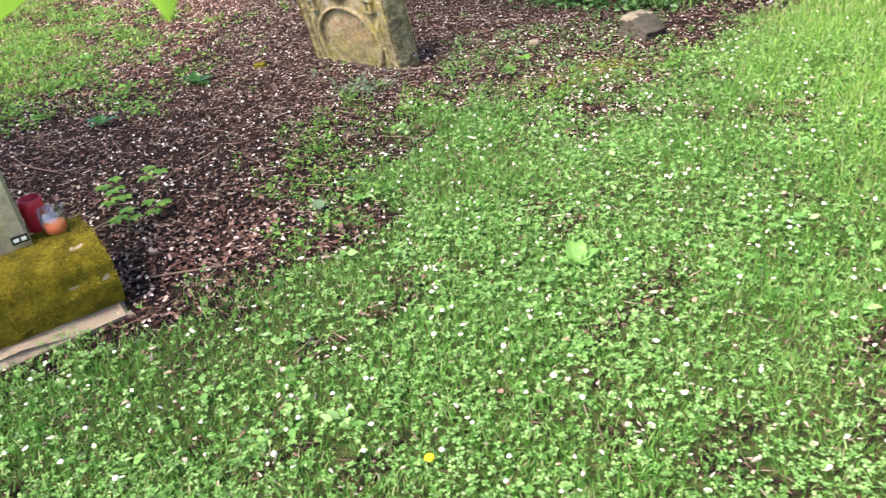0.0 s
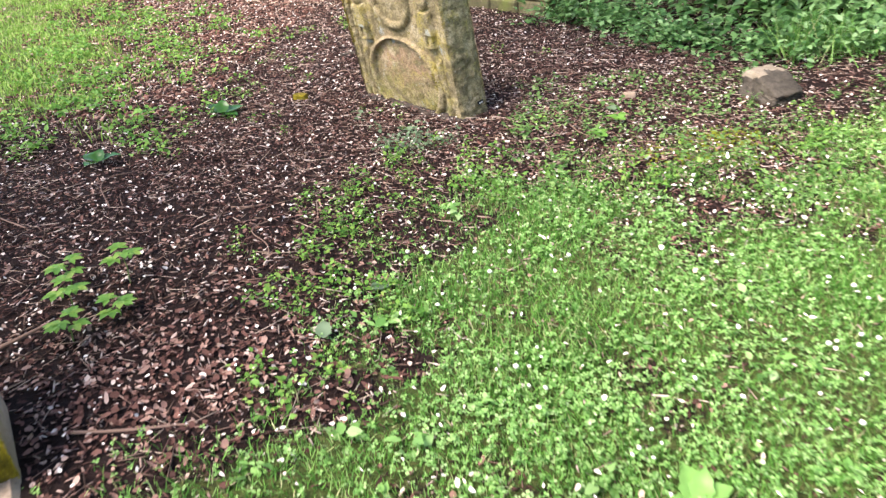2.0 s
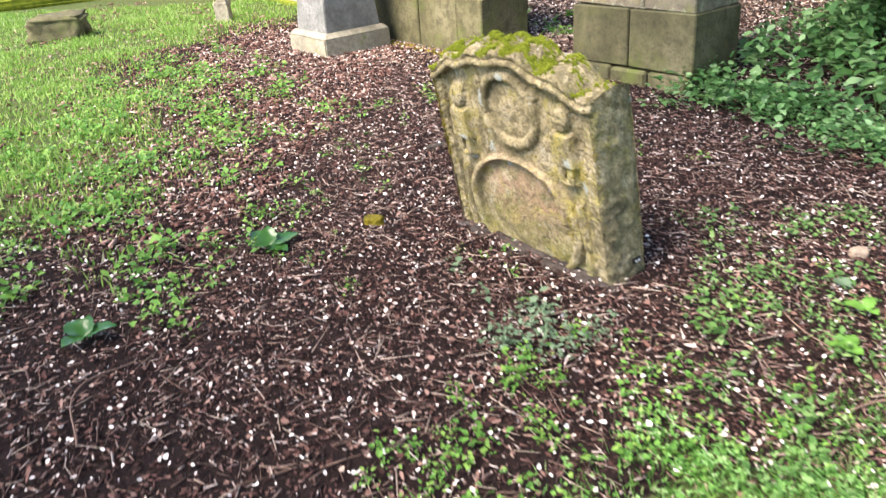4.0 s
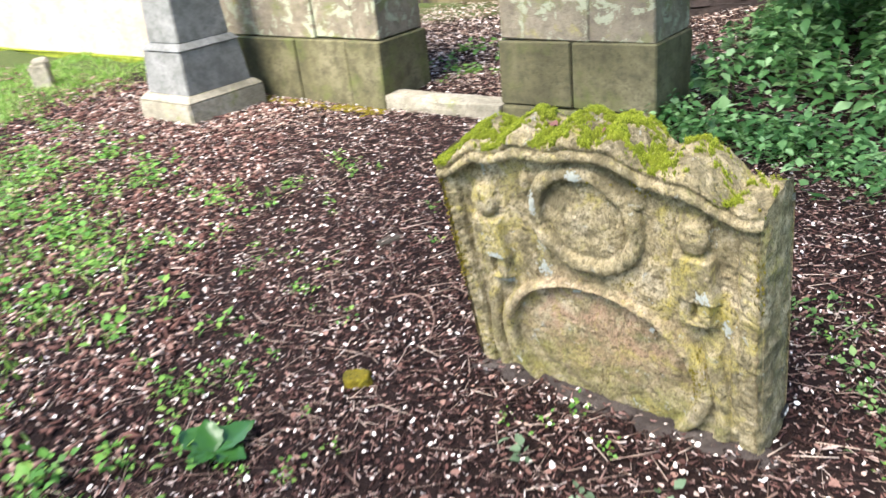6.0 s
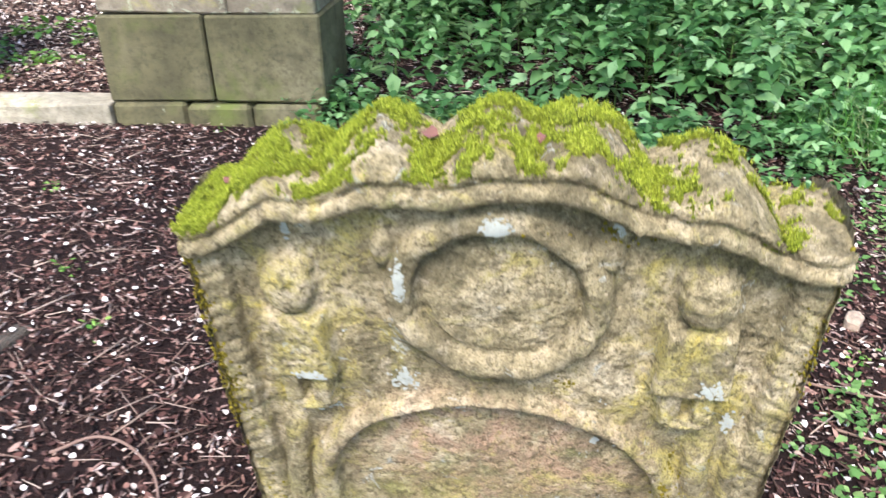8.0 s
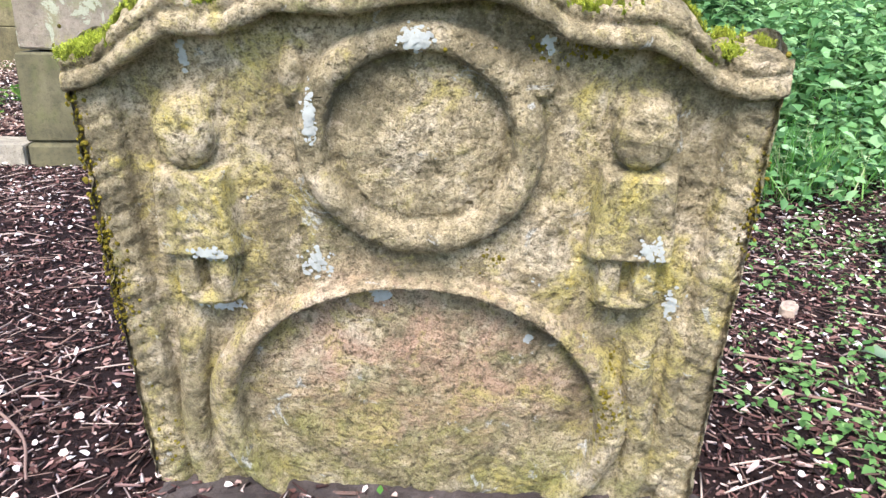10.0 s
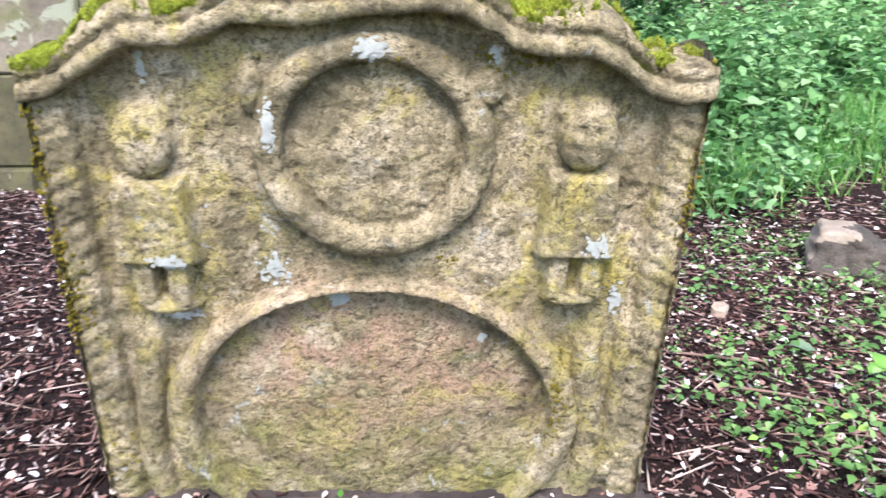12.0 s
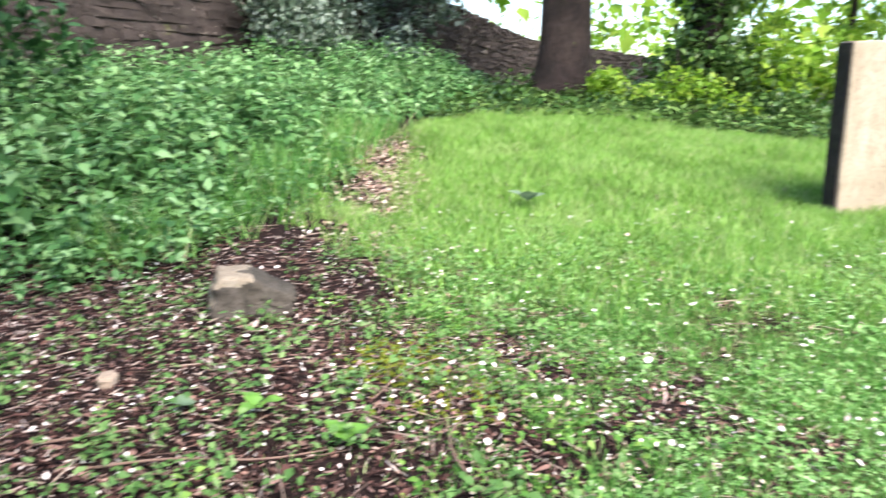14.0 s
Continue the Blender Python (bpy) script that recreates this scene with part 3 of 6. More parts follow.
course(wall_n, [0.0, 0.39, 0.72, 1.07], -0.02, 0.55, -0.15, 0.115, M_PLINTH, 0.02)
course(wall_n, [0.0, 0.54, 1.10], -0.01, 0.54, 0.115, 0.54, M_PLINTH)
course(wall_n, [0.02, 0.66, 1.08], 0.01, 0.53, 0.54, 0.93, M_ASHLAR)
course(wall_n, [0.02, 0.42, 1.08], 0.01, 0.53, 0.93, 1.30, M_ASHLAR)
course(wall_n, [0.02, 0.72, 1.08], 0.01, 0.53, 1.30, 1.90, M_ASHLAR)
course(wall_n, [-4.0, -3.3, -2.72, -1.98, -1.40, -1.05], -0.03, 0.55, -0.15, 0.50, M_PLINTH)
course(wall_n, [-4.0, -3.1, -2.45, -1.75, -1.32, -1.07], 0.01, 0.53, 0.50, 0.86, M_ASHLAR)
course(wall_n, [-4.0, -3.5, -2.8, -2.05, -1.5, -1.07], 0.01, 0.53, 0.86, 1.24, M_ASHLAR)
course(wall_n, [-4.0, -3.0, -2.3, -1.6, -1.07], 0.01, 0.53, 1.24, 1.90, M_ASHLAR)
sill = part("threshold", rough_block((-1.05, -0.03, -0.1), (-0.005, 0.17, 0.105), 0.02, 0.003), M_KERB)
sill.matrix_world = WALL_M
tagged(sill, "worn pale stone threshold under the gateway", "threshold", kind="structure")
# the pale continuation of the wall and the wall closing the yard behind
pale = empty("wall_west", WALL_M, "pale limewashed wall stretch in bright light", "wall", kind="structure")
part("core", rough_block((-11.5, 0.55, -0.2), (-4.0, 0.95, 1.9), 0.03, 0.01, 6), M_PALE, pale)
part("footing", rough_block((-11.5, 0.48, -0.2), (-4.05, 0.55, 0.10), 0.02, 0.01, 6), M_MOSS, pale)
back_wall = empty("wall_yard", WALL_M, "old stone wall closing the yard behind", "wall", kind="structure")
part("core", rough_block((-6, 4.25, -0.1), (4.2, 4.6, 1.9), 0.02, 0.006, 6), M_MORTAR, back_wall)
for r in range(5):
    course(back_wall, list(np.arange(-4 + 0.2 * (r % 2), 3.6, 0.62)), 4.2, 4.3, 0.05 + 0.36 * r, 0.41 + 0.36 * r, M_PLINTH)

# ---- the boundary wall of rubble ----
RUB_A = math.degrees(math.atan2(5.5 - 12, 12))
RUB_M = pose(0.5, 12.0, 0, 0, 0, RUB_A)
rubble = empty("wall_rubble", RUB_M, "dark rubble boundary wall with pale patches", "wall", kind="structure")


def rub_z(u):
    x = 0.5 + u * math.cos(radians(RUB_A))
    y = 12 + u * math.sin(radians(RUB_A))
    return float(height([x], [y])[0])


RUB_L = 24.0
cv = bmesh.new()
for i in range(13):
    u = RUB_L * i / 12
    zb = rub_z(u)
    top = 3.9 - 0.138 * min(u, 15)
    for y in (-0.006, 0.5):
        cv.verts.new((u, y, zb - 0.3))
        cv.verts.new((u, y, top - 0.06))
cv.verts.ensure_lookup_table()
for i in range(12):
    a = cv.verts[4 * i:4 * i + 8]
    for q in ((0, 4, 5, 1), (2, 3, 7, 6), (1, 5, 7, 3), (0, 2, 6, 4)):
        cv.faces.new([a[k] for k in q])
part("core", cv, M_MORTAR, rubble)
far_stones = bmesh.new()
u_rng = np.random.default_rng(3)
for r in range(26):
    u = u_rng.uniform(0, 0.3)
    while u < RUB_L:
        w = u_rng.uniform(0.10, 0.34)
        zb, top = rub_z(u), 3.9 - 0.138 * min(u, 15)
        h = (top - zb) / 25
        z0 = zb - 0.05 + r * h
        if z0 + h <= top + 0.02:
            near_one = 4.5 < u < 8.5 and r > 11
            bm = bmesh.new() if near_one else far_stones
            d = bmesh.ops.create_cube(bm, size=1)["verts"]
            dy = u_rng.uniform(-0.012, 0.010)
            for vert in d:
                vert.co = Vector((u + w / 2 + vert.co.x * (w - 0.004), 0.06 + dy + vert.co.y * 0.16, z0 + h / 2 + vert.co.z * (h - 0.002))) + Vector(u_rng.normal(0, 0.011, 3))
            if near_one:
                bmesh.ops.bevel(bm, geom=bm.edges[:], offset=0.02, segments=1, affect='EDGES')
                part("stone", bm, M_RUBBLE, rubble)
        u += w
tagged(part("stones", far_stones, M_RUBBLE, rubble), kind="stuff")


# ---- the carved gravestone ----
GX_AX, GZ_AX = Vector((0.72978, -0.68368, 0)), Vector((-0.11896, -0.12698, 0.98475))
GY_AX = GZ_AX.cross(GX_AX)
GRAVE_M = Matrix.Translation((-0.334, 5.611, 0)) @ Matrix((GX_AX, GY_AX, GZ_AX)).transposed().to_4x4()
HALF, THICK = 0.468, 0.19


def crest(u):
    """The scrolled line under the top moulding."""
    k = np.array([-0.47, -0.42, -0.377, -0.314, -0.25, -0.21, -0.176, -0.13, -0.083, -0.005, 0.079, 0.12, 0.158, 0.19, 0.223, 0.293, 0.335, 0.38, 0.42, 0.47])
    h = np.array([0.722, 0.735, 0.761, 0.803, 0.803, 0.818, 0.836, 0.834, 0.832, 0.850, 0.854, 0.848, 0.830, 0.808, 0.803, 0.799, 0.782, 0.752, 0.742, 0.745])
    return np.interp(u, k, h)


def bell(x, w):
    return np.sqrt(np.clip(1 - (x / w) ** 2, 0, 1))


def blob(u, v, cu, cv_, ru, rv):
    return np.sqrt(np.clip(1 - ((u - cu) / ru) ** 2 - ((v - cv_) / rv) ** 2, 0, 1))


def block2(u, v, u0, u1, v0, v1, e=0.012):
    return smooth01(np.minimum(np.minimum(u - u0, u1 - u), np.minimum(v - v0, v1 - v)) / e + 0.3)


def relief(u, v):
    """The carving, outward from the face, in metres."""
    h = np.where(np.abs(u) < 0.405, -0.012, 0.006)
    h = h + np.where(np.abs(u) >= 0.405, 0.003 * np.abs(np.sin(v * 110 + 60 * np.abs(u))), 0) - 0.014 * np.exp(-((np.abs(u) - 0.405) / 0.006) ** 2)
    # swelling field between the carvings
    h = h + 0.004 * np.exp(-((v - 0.46) / 0.05) ** 2) * (np.abs(u) < 0.4)
    # medallion
    r = np.hypot((u - 0.003) / 1.02, v - 0.655)
    ring = 0.026 * bell(r - 0.144, 0.026) * (1 + 0.12 * np.sin(9 * np.arctan2(v - 0.655, u)))
    h = np.maximum(h, -0.012 + ring)
    h = np.where(r < 0.122, -0.010 + 0.006 * (1 - (r / 0.122) ** 2), h) - 0.022 * np.exp(-((r - 0.120) / 0.005) ** 2) - 0.012 * np.exp(-((r - 0.174) / 0.006) ** 2)
    # lower oval
    q = np.hypot((u + 0.003) / 0.288, (v - 0.175) / 0.256)
    q2 = np.hypot((u + 0.003) / 0.345, (v - 0.175) / 0.272)
    rim = (q > 1) & (q2 < 1)
    wid = np.clip((1 - q2) / np.clip(1 - q2 + (q - 1), 1e-3, 9), 0, 1)
    h = np.where(rim, np.maximum(h, -0.004 + 0.026 * np.sqrt(np.clip(4 * wid * (1 - wid), 0, 1))), h)
    h = np.where(q <= 1, -0.016 + 0.014 * np.sqrt(np.clip(1 - q * q, 0, 1)), h) - 0.024 * np.exp(-((q - 1.0) / 0.018) ** 2)
    # two small standing figures as plain rounded shapes
    for s, cu, dv in ((-1, -0.317, 0.0), (1, 0.302, 0.02)):
        f = 0.036 * blob(u, v, cu, 0.662 + dv, 0.042, 0.052) ** 0.55 - 0.004 * (blob(u, v, cu - 0.014, 0.675 + dv, 0.012, 0.008) + blob(u, v, cu + 0.016, 0.675 + dv, 0.012, 0.008))
        f = np.maximum(f, 0.018 * blob(u, v, cu, 0.695 + dv, 0.044, 0.026))
        f = np.maximum(f, 0.036 * block2(u, v, cu - 0.052 - 0.012 * (0.61 - v + dv) / 0.14, cu + 0.052 + 0.012 * (0.61 - v + dv) / 0.14, 0.475 + dv, 0.612 + dv, 0.012))
        for e in (-0.024, 0.026):
            f = np.maximum(f, 0.028 * block2(u, v, cu + e - 0.019, cu + e + 0.019, 0.402 + dv, 0.49 + dv, 0.009))
        f = np.maximum(f, 0.034 * blob(u, v, cu + 0.004, 0.402 + dv, 0.05, 0.016))
        # a cut line round each figure
        cut = np.maximum(np.exp(-((np.hypot((u - cu) / 0.048, (v - 0.662 - dv) / 0.058) - 1) / 0.10) ** 2), np.exp(-((np.abs(u - cu) - 0.070) / 0.006) ** 2) * block2(u, v, cu - 0.2, cu + 0.2, 0.46 + dv, 0.61 + dv))
        h = np.maximum(h - 0.009 * cut, -0.012 + f)
        # supporting scrolls under them
        h = np.maximum(h, -0.012 + 0.024 * bell(u - cu - s * 0.052 - s * 0.012 * np.sin(v * 14), 0.024) * smooth01((0.37 - v) / 0.05))
        h = np.maximum(h, -0.012 + 0.020 * bell(u - cu - s * 0.10, 0.017) * smooth01((0.42 - v) / 0.1) * smooth01((v - 0.02) / 0.05))
    # hair or wig locks by the medallion and small bosses
    h = np.maximum(h, -0.012 + 0.02 * blob(u, v, -0.165, 0.745, 0.018, 0.045))
    h = np.maximum(h, -0.012 + 0.018 * blob(u, v, 0.155, 0.745, 0.028, 0.03))
    return h


def fbm(p, octaves=4, s=1.0):
    return noise.fractal(Vector(p) * s, 0.8, 2.1, octaves)


def gravestone():
    thing = empty("gravestone", GRAVE_M, "leaning carved sandstone gravestone with oval panels and mossy top", "gravestone")
    nu = 400
    us = np.linspace(-HALF, HALF, nu)
    rows = []
    hood = [(0.002, -0.003), (0.012, -0.007), (0.022, -0.006), (0.028, 0.0), (0.030, 0.008), (0.028, 0.015), (0.022, 0.019), (0.016, 0.020), (0.015, 0.023), (0.019, 0.027), (0.022, 0.032), (0.021, 0.038), (0.016, 0.042)]
    nf, nm, nt_, nb = 300, len(hood), 40, 10
    for i in range(nf):
        v = -0.14 + (crest(us) + 0.14) * i / (nf - 1)
        e = smooth01((HALF - np.abs(us)) / 0.02)
        h = relief(us, v) * smooth01((crest(us) - v) / 0.015 + 0.2)
        rows.append(np.stack([us * (1 + 0 * v), -(h - 0.012 * (1 - e)), v], 1))
    c = crest(us)
    lobe = np.abs(np.cos(math.pi * (us + 0.02 + 0.012 * np.sin(us * 11)) / 0.158)) ** 0.85
    inner = smooth01((0.44 - np.abs(us)) / 0.06)
    e = smooth01((HALF + 0.004 - np.abs(us)) / 0.03)
    for i, (out, up) in enumerate(hood):
        k = i / (nm - 1)
        worn = 1 - (0.45 * (1 - lobe) + 0.12 * np.sin(us * 61 + 2) + 0.10 * np.sin(us * 37)) * (0.35 + 0.65 * (i > 6)) * inner
        rows.append(np.stack([us * 0.998, -out * worn * (0.45 + 0.55 * e), c + up + 0.012 * (lobe - 0.5) * k * k * inner], 1))
    for i in range(nt_):
        k = (i + 1) / nt_
        y = -0.014 + (THICK + 0.014) * k
        arch = math.sin(math.pi * min(1.0, 0.10 + 0.9 * k))
        lump = (0.036 * lobe - 0.008) * (0.55 + 0.45 * arch) * inner
        rows.append(np.stack([us, np.full(nu, y), c + 0.032 + 0.004 * arch + lump - 0.05 * smooth01(np.full(nu, (k - 0.8) / 0.2))], 1))
    for i in range(nb):
        v = c + 0.02 - (c + 0.16) * (i + 1) / nb
        rows.append(np.stack([us, np.full(nu, THICK), v], 1))
    g = np.stack(rows, 1)  # nu x rows x 3
    flat = g.reshape(-1, 3).copy()
    n1 = np.array([fbm((x, y, z), 5, 9) for x, y, z in flat])
    n2 = np.array([fbm((x + 5, y, z), 3, 55) for x, y, z in flat])
    row = np.tile(np.arange(g.shape[1]), nu)
    band = (row >= nf) & (row < nf + nm)
    n3 = np.array([fbm((x, y + 3, z), 2, 130) for x, y, z in flat])
    flat[:, 1] += np.where(band, -0.008 * n1 - 0.004 * n2, -0.0042 * n1 - 0.0022 * n2) - 0.0013 * n3
    flat[:, 2] += np.where(band, 0.004 * n1 + 0.002 * n2, 0)
    top = (np.tile(np.arange(g.shape[1]), nu) >= nf + nm - 1) & (np.tile(np.arange(g.shape[1]), nu) < nf + nm + nt_)
    flat[:, 2] += np.where(top, 0.006 * n1 + 0.004 * n2, 0)
    V, Fq = [flat], [grid_faces(nu, g.shape[1])]
    # the two sides, tooled and pitted
    base = len(flat)
    ny, nz = 16, 90
    for s in (-1, 1):
        P = []
        for j in range(nz):
            v = -0.14 + (crest(np.array([s * HALF]))[0] + 0.14 + 0.028) * j / (nz - 1)
            for i in range(ny):
                k = i / (ny - 1)
                pit = fbm((k * 0.2 + 3 * s, v, 1), 3, 26)
                rnd = 0.012 * (abs(2 * k - 1) ** 4)
                P.append((s * (HALF + 0.004 - rnd + 0.008 * pit), -0.012 + k * (THICK + 0.014), v + (0.026 * math.sin(math.pi * k) * smooth01(np.array([(j / (nz - 1) - 0.9) / 0.1]))[0])))
        V.append(np.array(P))
        q = grid_faces(nz, ny)
        Fq.append((q if s < 0 else q[:, ::-1]) + base)
        base += len(P)
    body = mesh_np("body", np.concatenate(V), np.concatenate(Fq), M_GRAVE, True)
    part("body", body, M_GRAVE, thing)
    # cushions of moss on the top and the shoulder
    rng = np.random.default_rng(11)
    r0, r1 = nf + nm - 4, nf + nm + nt_ - 2
    fl = flat.reshape(nu, -1, 3)
    P = fl[:, r0:r1].reshape(-1, 3)
    valley = 1 - np.abs(np.cos(math.pi * (P[:, 0] + 0.02 + 0.012 * np.sin(P[:, 0] * 11)) / 0.158))
    want = np.array([0.75 * fbm((p[0], p[1], 2), 5, 17) + 0.45 * fbm((p[0], p[1], 7), 3, 80) for p in P]) + 0.10 * smooth01((0.25 - P[:, 0]) / 0.25) - 0.20 * smooth01((P[:, 0] - 0.22) / 0.15) + 0.45 * smooth01((-0.38 - P[:, 0]) / 0.05)
    want = want + 0.06 * valley + 0.06 - 0.24 * smooth01((0.03 - P[:, 1]) / 0.03) * (P[:, 0] > -0.40) * (1 - valley)
    thick = 0.010 * smooth01((want - 0.02) / 0.30)
    Q = P + np.stack([0 * thick, -0.15 * thick + 0.010 * (thick <= 0.001), thick - 0.014 * (thick <= 0.001)], 1)
    shell = mesh_np("moss", Q, grid_faces(nu, r1 - r0), M_MOSS, True)
    part("moss", shell, M_MOSS, thing, "bright green moss cushions")
    i = rng.choice(len(Q), 46000, p=np.clip(thick, 0, None) / thick.sum())
    n = len(i)
    pos = Q[i] + rng.normal(0, 0.0016, (n, 3))
    s = np.stack([rng.uniform(0.0008, 0.0016, n), rng.uniform(0.002, 0.006, n), rng.uniform(0.002, 0.0065, n)], 1)
    fib = part("moss_fuzz", scatter("moss_fuzz", BLADE_V, BLADE_F, pos, rotations(rng.uniform(0, 6.3, n), rng.normal(0, 0.5, n), rng.normal(0, 0.5, n)), s, M_MOSSFIBRE), M_MOSSFIBRE, thing)
    tagged(fib, kind="stuff")
    # moss down the left edge and a few dark tufts on the face
    pts = []
    for cu, cv_, su, sv, m in ((-0.455, 0.42, 0.012, 0.07, 240), (-0.46, 0.62, 0.01, 0.08, 120), (-0.43, 0.10, 0.012, 0.05, 60), (0.105, 0.475, 0.014, 0.012, 60), (0.31, 0.25, 0.015, 0.05, 120), (0.22, 0.785, 0.07, 0.008, 150), (0.455, 0.58, 0.008, 0.04, 60)):
        for _ in range(m):
            pts.append((rng.normal(cu, su), 0, rng.normal(cv_, sv)))
    pts = np.array(pts)
    pts[:, 0] = np.clip(pts[:, 0], -HALF, HALF)
    pts[:, 1] = -relief(pts[:, 0], pts[:, 2]) + 0.002
    n = len(pts)
    sz = rng.uniform(0.002, 0.0045, n)
    me = scatter("moss", TUFT_V, TUFT_F, pts, rotations(rng.uniform(0, 6, n), np.full(n, 1.4), np.zeros(n)), sz, M_GOLDMOSS, True)
    part("moss", me, M_GOLDMOSS, thing, "dark olive moss tufts on the face")["kind"] = "stuff"
    # pale lichen crusts
    rng = np.random.default_rng(5)
    pts = []
    for cu, cv_, su, sv, m in ((0.0, 0.80, 0.016, 0.012, 26), (-0.14, 0.69, 0.006, 0.03, 22), (-0.30, 0.485, 0.02, 0.012, 26), (-0.15, 0.46, 0.02, 0.02, 14), (-0.245, 0.56, 0.008, 0.012, 8), (0.33, 0.52, 0.014, 0.014, 20),
                               (0.17, 0.445, 0.02, 0.016, 16), (-0.055, 0.405, 0.012, 0.010, 10), (-0.30, 0.38, 0.02, 0.012, 12), (0.17, 0.34, 0.006, 0.006, 5), (-0.31, 0.765, 0.006, 0.016, 8), (0.17, 0.79, 0.008, 0.010, 8), (0.38, 0.42, 0.012, 0.02, 10)):
        for _ in range(9 * m):
            pts.append((rng.normal(cu, 0.55 * su), 0, rng.normal(cv_, 0.55 * sv)))
    pts = np.array(pts)
    pts[:, 1] = -relief(pts[:, 0], pts[:, 2]) + rng.normal(0.0004, 0.0012, len(pts))
    n = len(pts)
    ang = np.linspace(0, math.tau, 9)[:-1]
    tv = [(0, 0, 0.25)] + [(math.cos(a) * (0.8 + 0.3 * math.sin(3 * a)), math.sin(a), 0) for a in ang]
    tf = [(0, k + 1, (k + 1) % 8 + 1) for k in range(8)]
    s = rng.uniform(0.0016, 0.0048, n)
    me = scatter("lichen", tv, tf, pts, rotations(np.zeros(n), np.full(n, math.pi / 2), np.zeros(n)) @ rotations(rng.uniform(0, 6, n), np.zeros(n), np.zeros(n)), np.stack([s, s, s * 0.3], 1), M_LICHEN)
    part("lichen", me, M_LICHEN, thing, "pale grey lichen crusts")["kind"] = "stuff"
    plate = part("plate", rough_block((HALF + 0.010, 0.11, 0.055), (HALF + 0.018, 0.15, 0.075), 0.001, 0, 0), M_BLACK, thing, "small black tag with pale bars")
    part("mark", rough_block((HALF + 0.019, 0.117, 0.061), (HALF + 0.0205, 0.127, 0.069), 0.0003, 0, 0), M_WHITE, plate)
    part("mark", rough_block((HALF + 0.019, 0.133, 0.061), (HALF + 0.0205, 0.143, 0.069), 0.0003, 0, 0), M_WHITE, plate)
    return thing


M_LICHEN = plain("pale_lichen", (0.42, 0.425, 0.38), 0.95, 0, 90, 0.45)
gravestone()


def foot_soil():
    """Bare grey earth along the foot of the carved face."""
    nu, nv = 90, 26
    u, o = np.meshgrid(np.linspace(-0.50, 0.56, nu), np.linspace(-0.03, 0.17, nv), indexing='ij')
    n = np.array([fbm((a, b, 3), 4, 7) for a, b in zip(u.ravel(), o.ravel())]).reshape(u.shape)
    n2 = np.array([fbm((a, b, 9), 3, 45) for a, b in zip(u.ravel(), o.ravel())]).reshape(u.shape)
    x = -0.334 + u * GX_AX.x - o * 0.684
    y = 5.611 + u * GX_AX.y - o * 0.730
    rim = np.minimum(np.minimum(u + 0.50, 0.56 - u), 0.12 - o + 0.06 * n)
    z = height(x, y) + 0.024 * smooth01(rim / 0.10) - 0.012 + 0.008 * n + 0.007 * n2
    me = mesh_np("soil_patch", np.stack([x, y, z], -1).reshape(-1, 3), grid_faces(nu, nv)[:, ::-1], M_EARTH, True)
    tagged(new("soil_patch", me), "bare grey earth along the gravestone's foot", "soil", kind="structure")


M_EARTH = stone("dry_grey_earth", (0.085, 0.066, 0.058), (0.04, 0.03, 0.027), (0.14, 0.115, 0.10), lichen_amount=0.0, moss_amount=0.15, scale=14, relief=0.008)
foot_soil()


# ---- the obelisk monument by the wall ----
def obelisk():
    a, b = radians(139.5), radians(49.5)
    c = Vector((-2.578, 9.539, 0)) + 0.35 * Vector((math.cos(a), math.sin(a), 0)) + 0.38 * Vector((math.cos(b), math.sin(b), 0))
    t = empty("obelisk_monument", pose(c.x, c.y, 0, 0, 0, WALL_A), "grey granite obelisk monument on a pale stone plinth", "monument")
    part("plinth", frustum(0.70, 0.76, 0.69, 0.75, -0.1, 0.17, 0.012), M_KERB, t, "pale algae-stained stone plinth")
    part("chamfer", frustum(0.69, 0.75, 0.60, 0.66, 0.17, 0.215, 0.006), M_KERB, t)
    part("die", frustum(0.56, 0.62, 0.50, 0.56, 0.21, 0.55, 0.008), M_GRANITE, t)
    part("ledge", frustum(0.53, 0.59, 0.44, 0.50, 0.55, 0.60, 0.006), M_GRANITE, t)
    part("shaft", frustum(0.42, 0.48, 0.28, 0.32, 0.60, 2.3, 0.008), M_GRANITE, t)


obelisk()


# ---- the grave monument with candles ----
def prism(points, z0, z1, top=1.0, bevel=0.01):
    bm = bmesh.new()
    cx, cy = np.mean([p[0] for p in points]), np.mean([p[1] for p in points])
    lo = [bm.verts.new((x, y, z0)) for x, y in points]
    hi = [bm.verts.new((cx + (x - cx) * top, cy + (y - cy) * top, z1)) for x, y in points]
    n = len(points)
    bm.faces.new(lo[::-1])
    bm.faces.new(hi)
    for i in range(n):
        bm.faces.new((lo[i], lo[(i + 1) % n], hi[(i + 1) % n], hi[i]))
    bmesh.ops.recalc_face_normals(bm, faces=bm.faces[:])
    bmesh.ops.bevel(bm, geom=bm.edges[:], offset=bevel, segments=2, affect='EDGES')
    return bm


def lathe(profile, n=28):
    bm = bmesh.new()
    rings = [[bm.verts.new((r * math.cos(k * math.tau / n), r * math.sin(k * math.tau / n), z)) for k in range(n)] for r, z in profile]
    for a, b in zip(rings[:-1], rings[1:]):
        for k in range(n):
            bm.faces.new((a[k], a[(k + 1) % n], b[(k + 1) % n], b[k]))
    bm.faces.new(rings[0][::-1])
    bm.faces.new(rings[-1])
    return bm


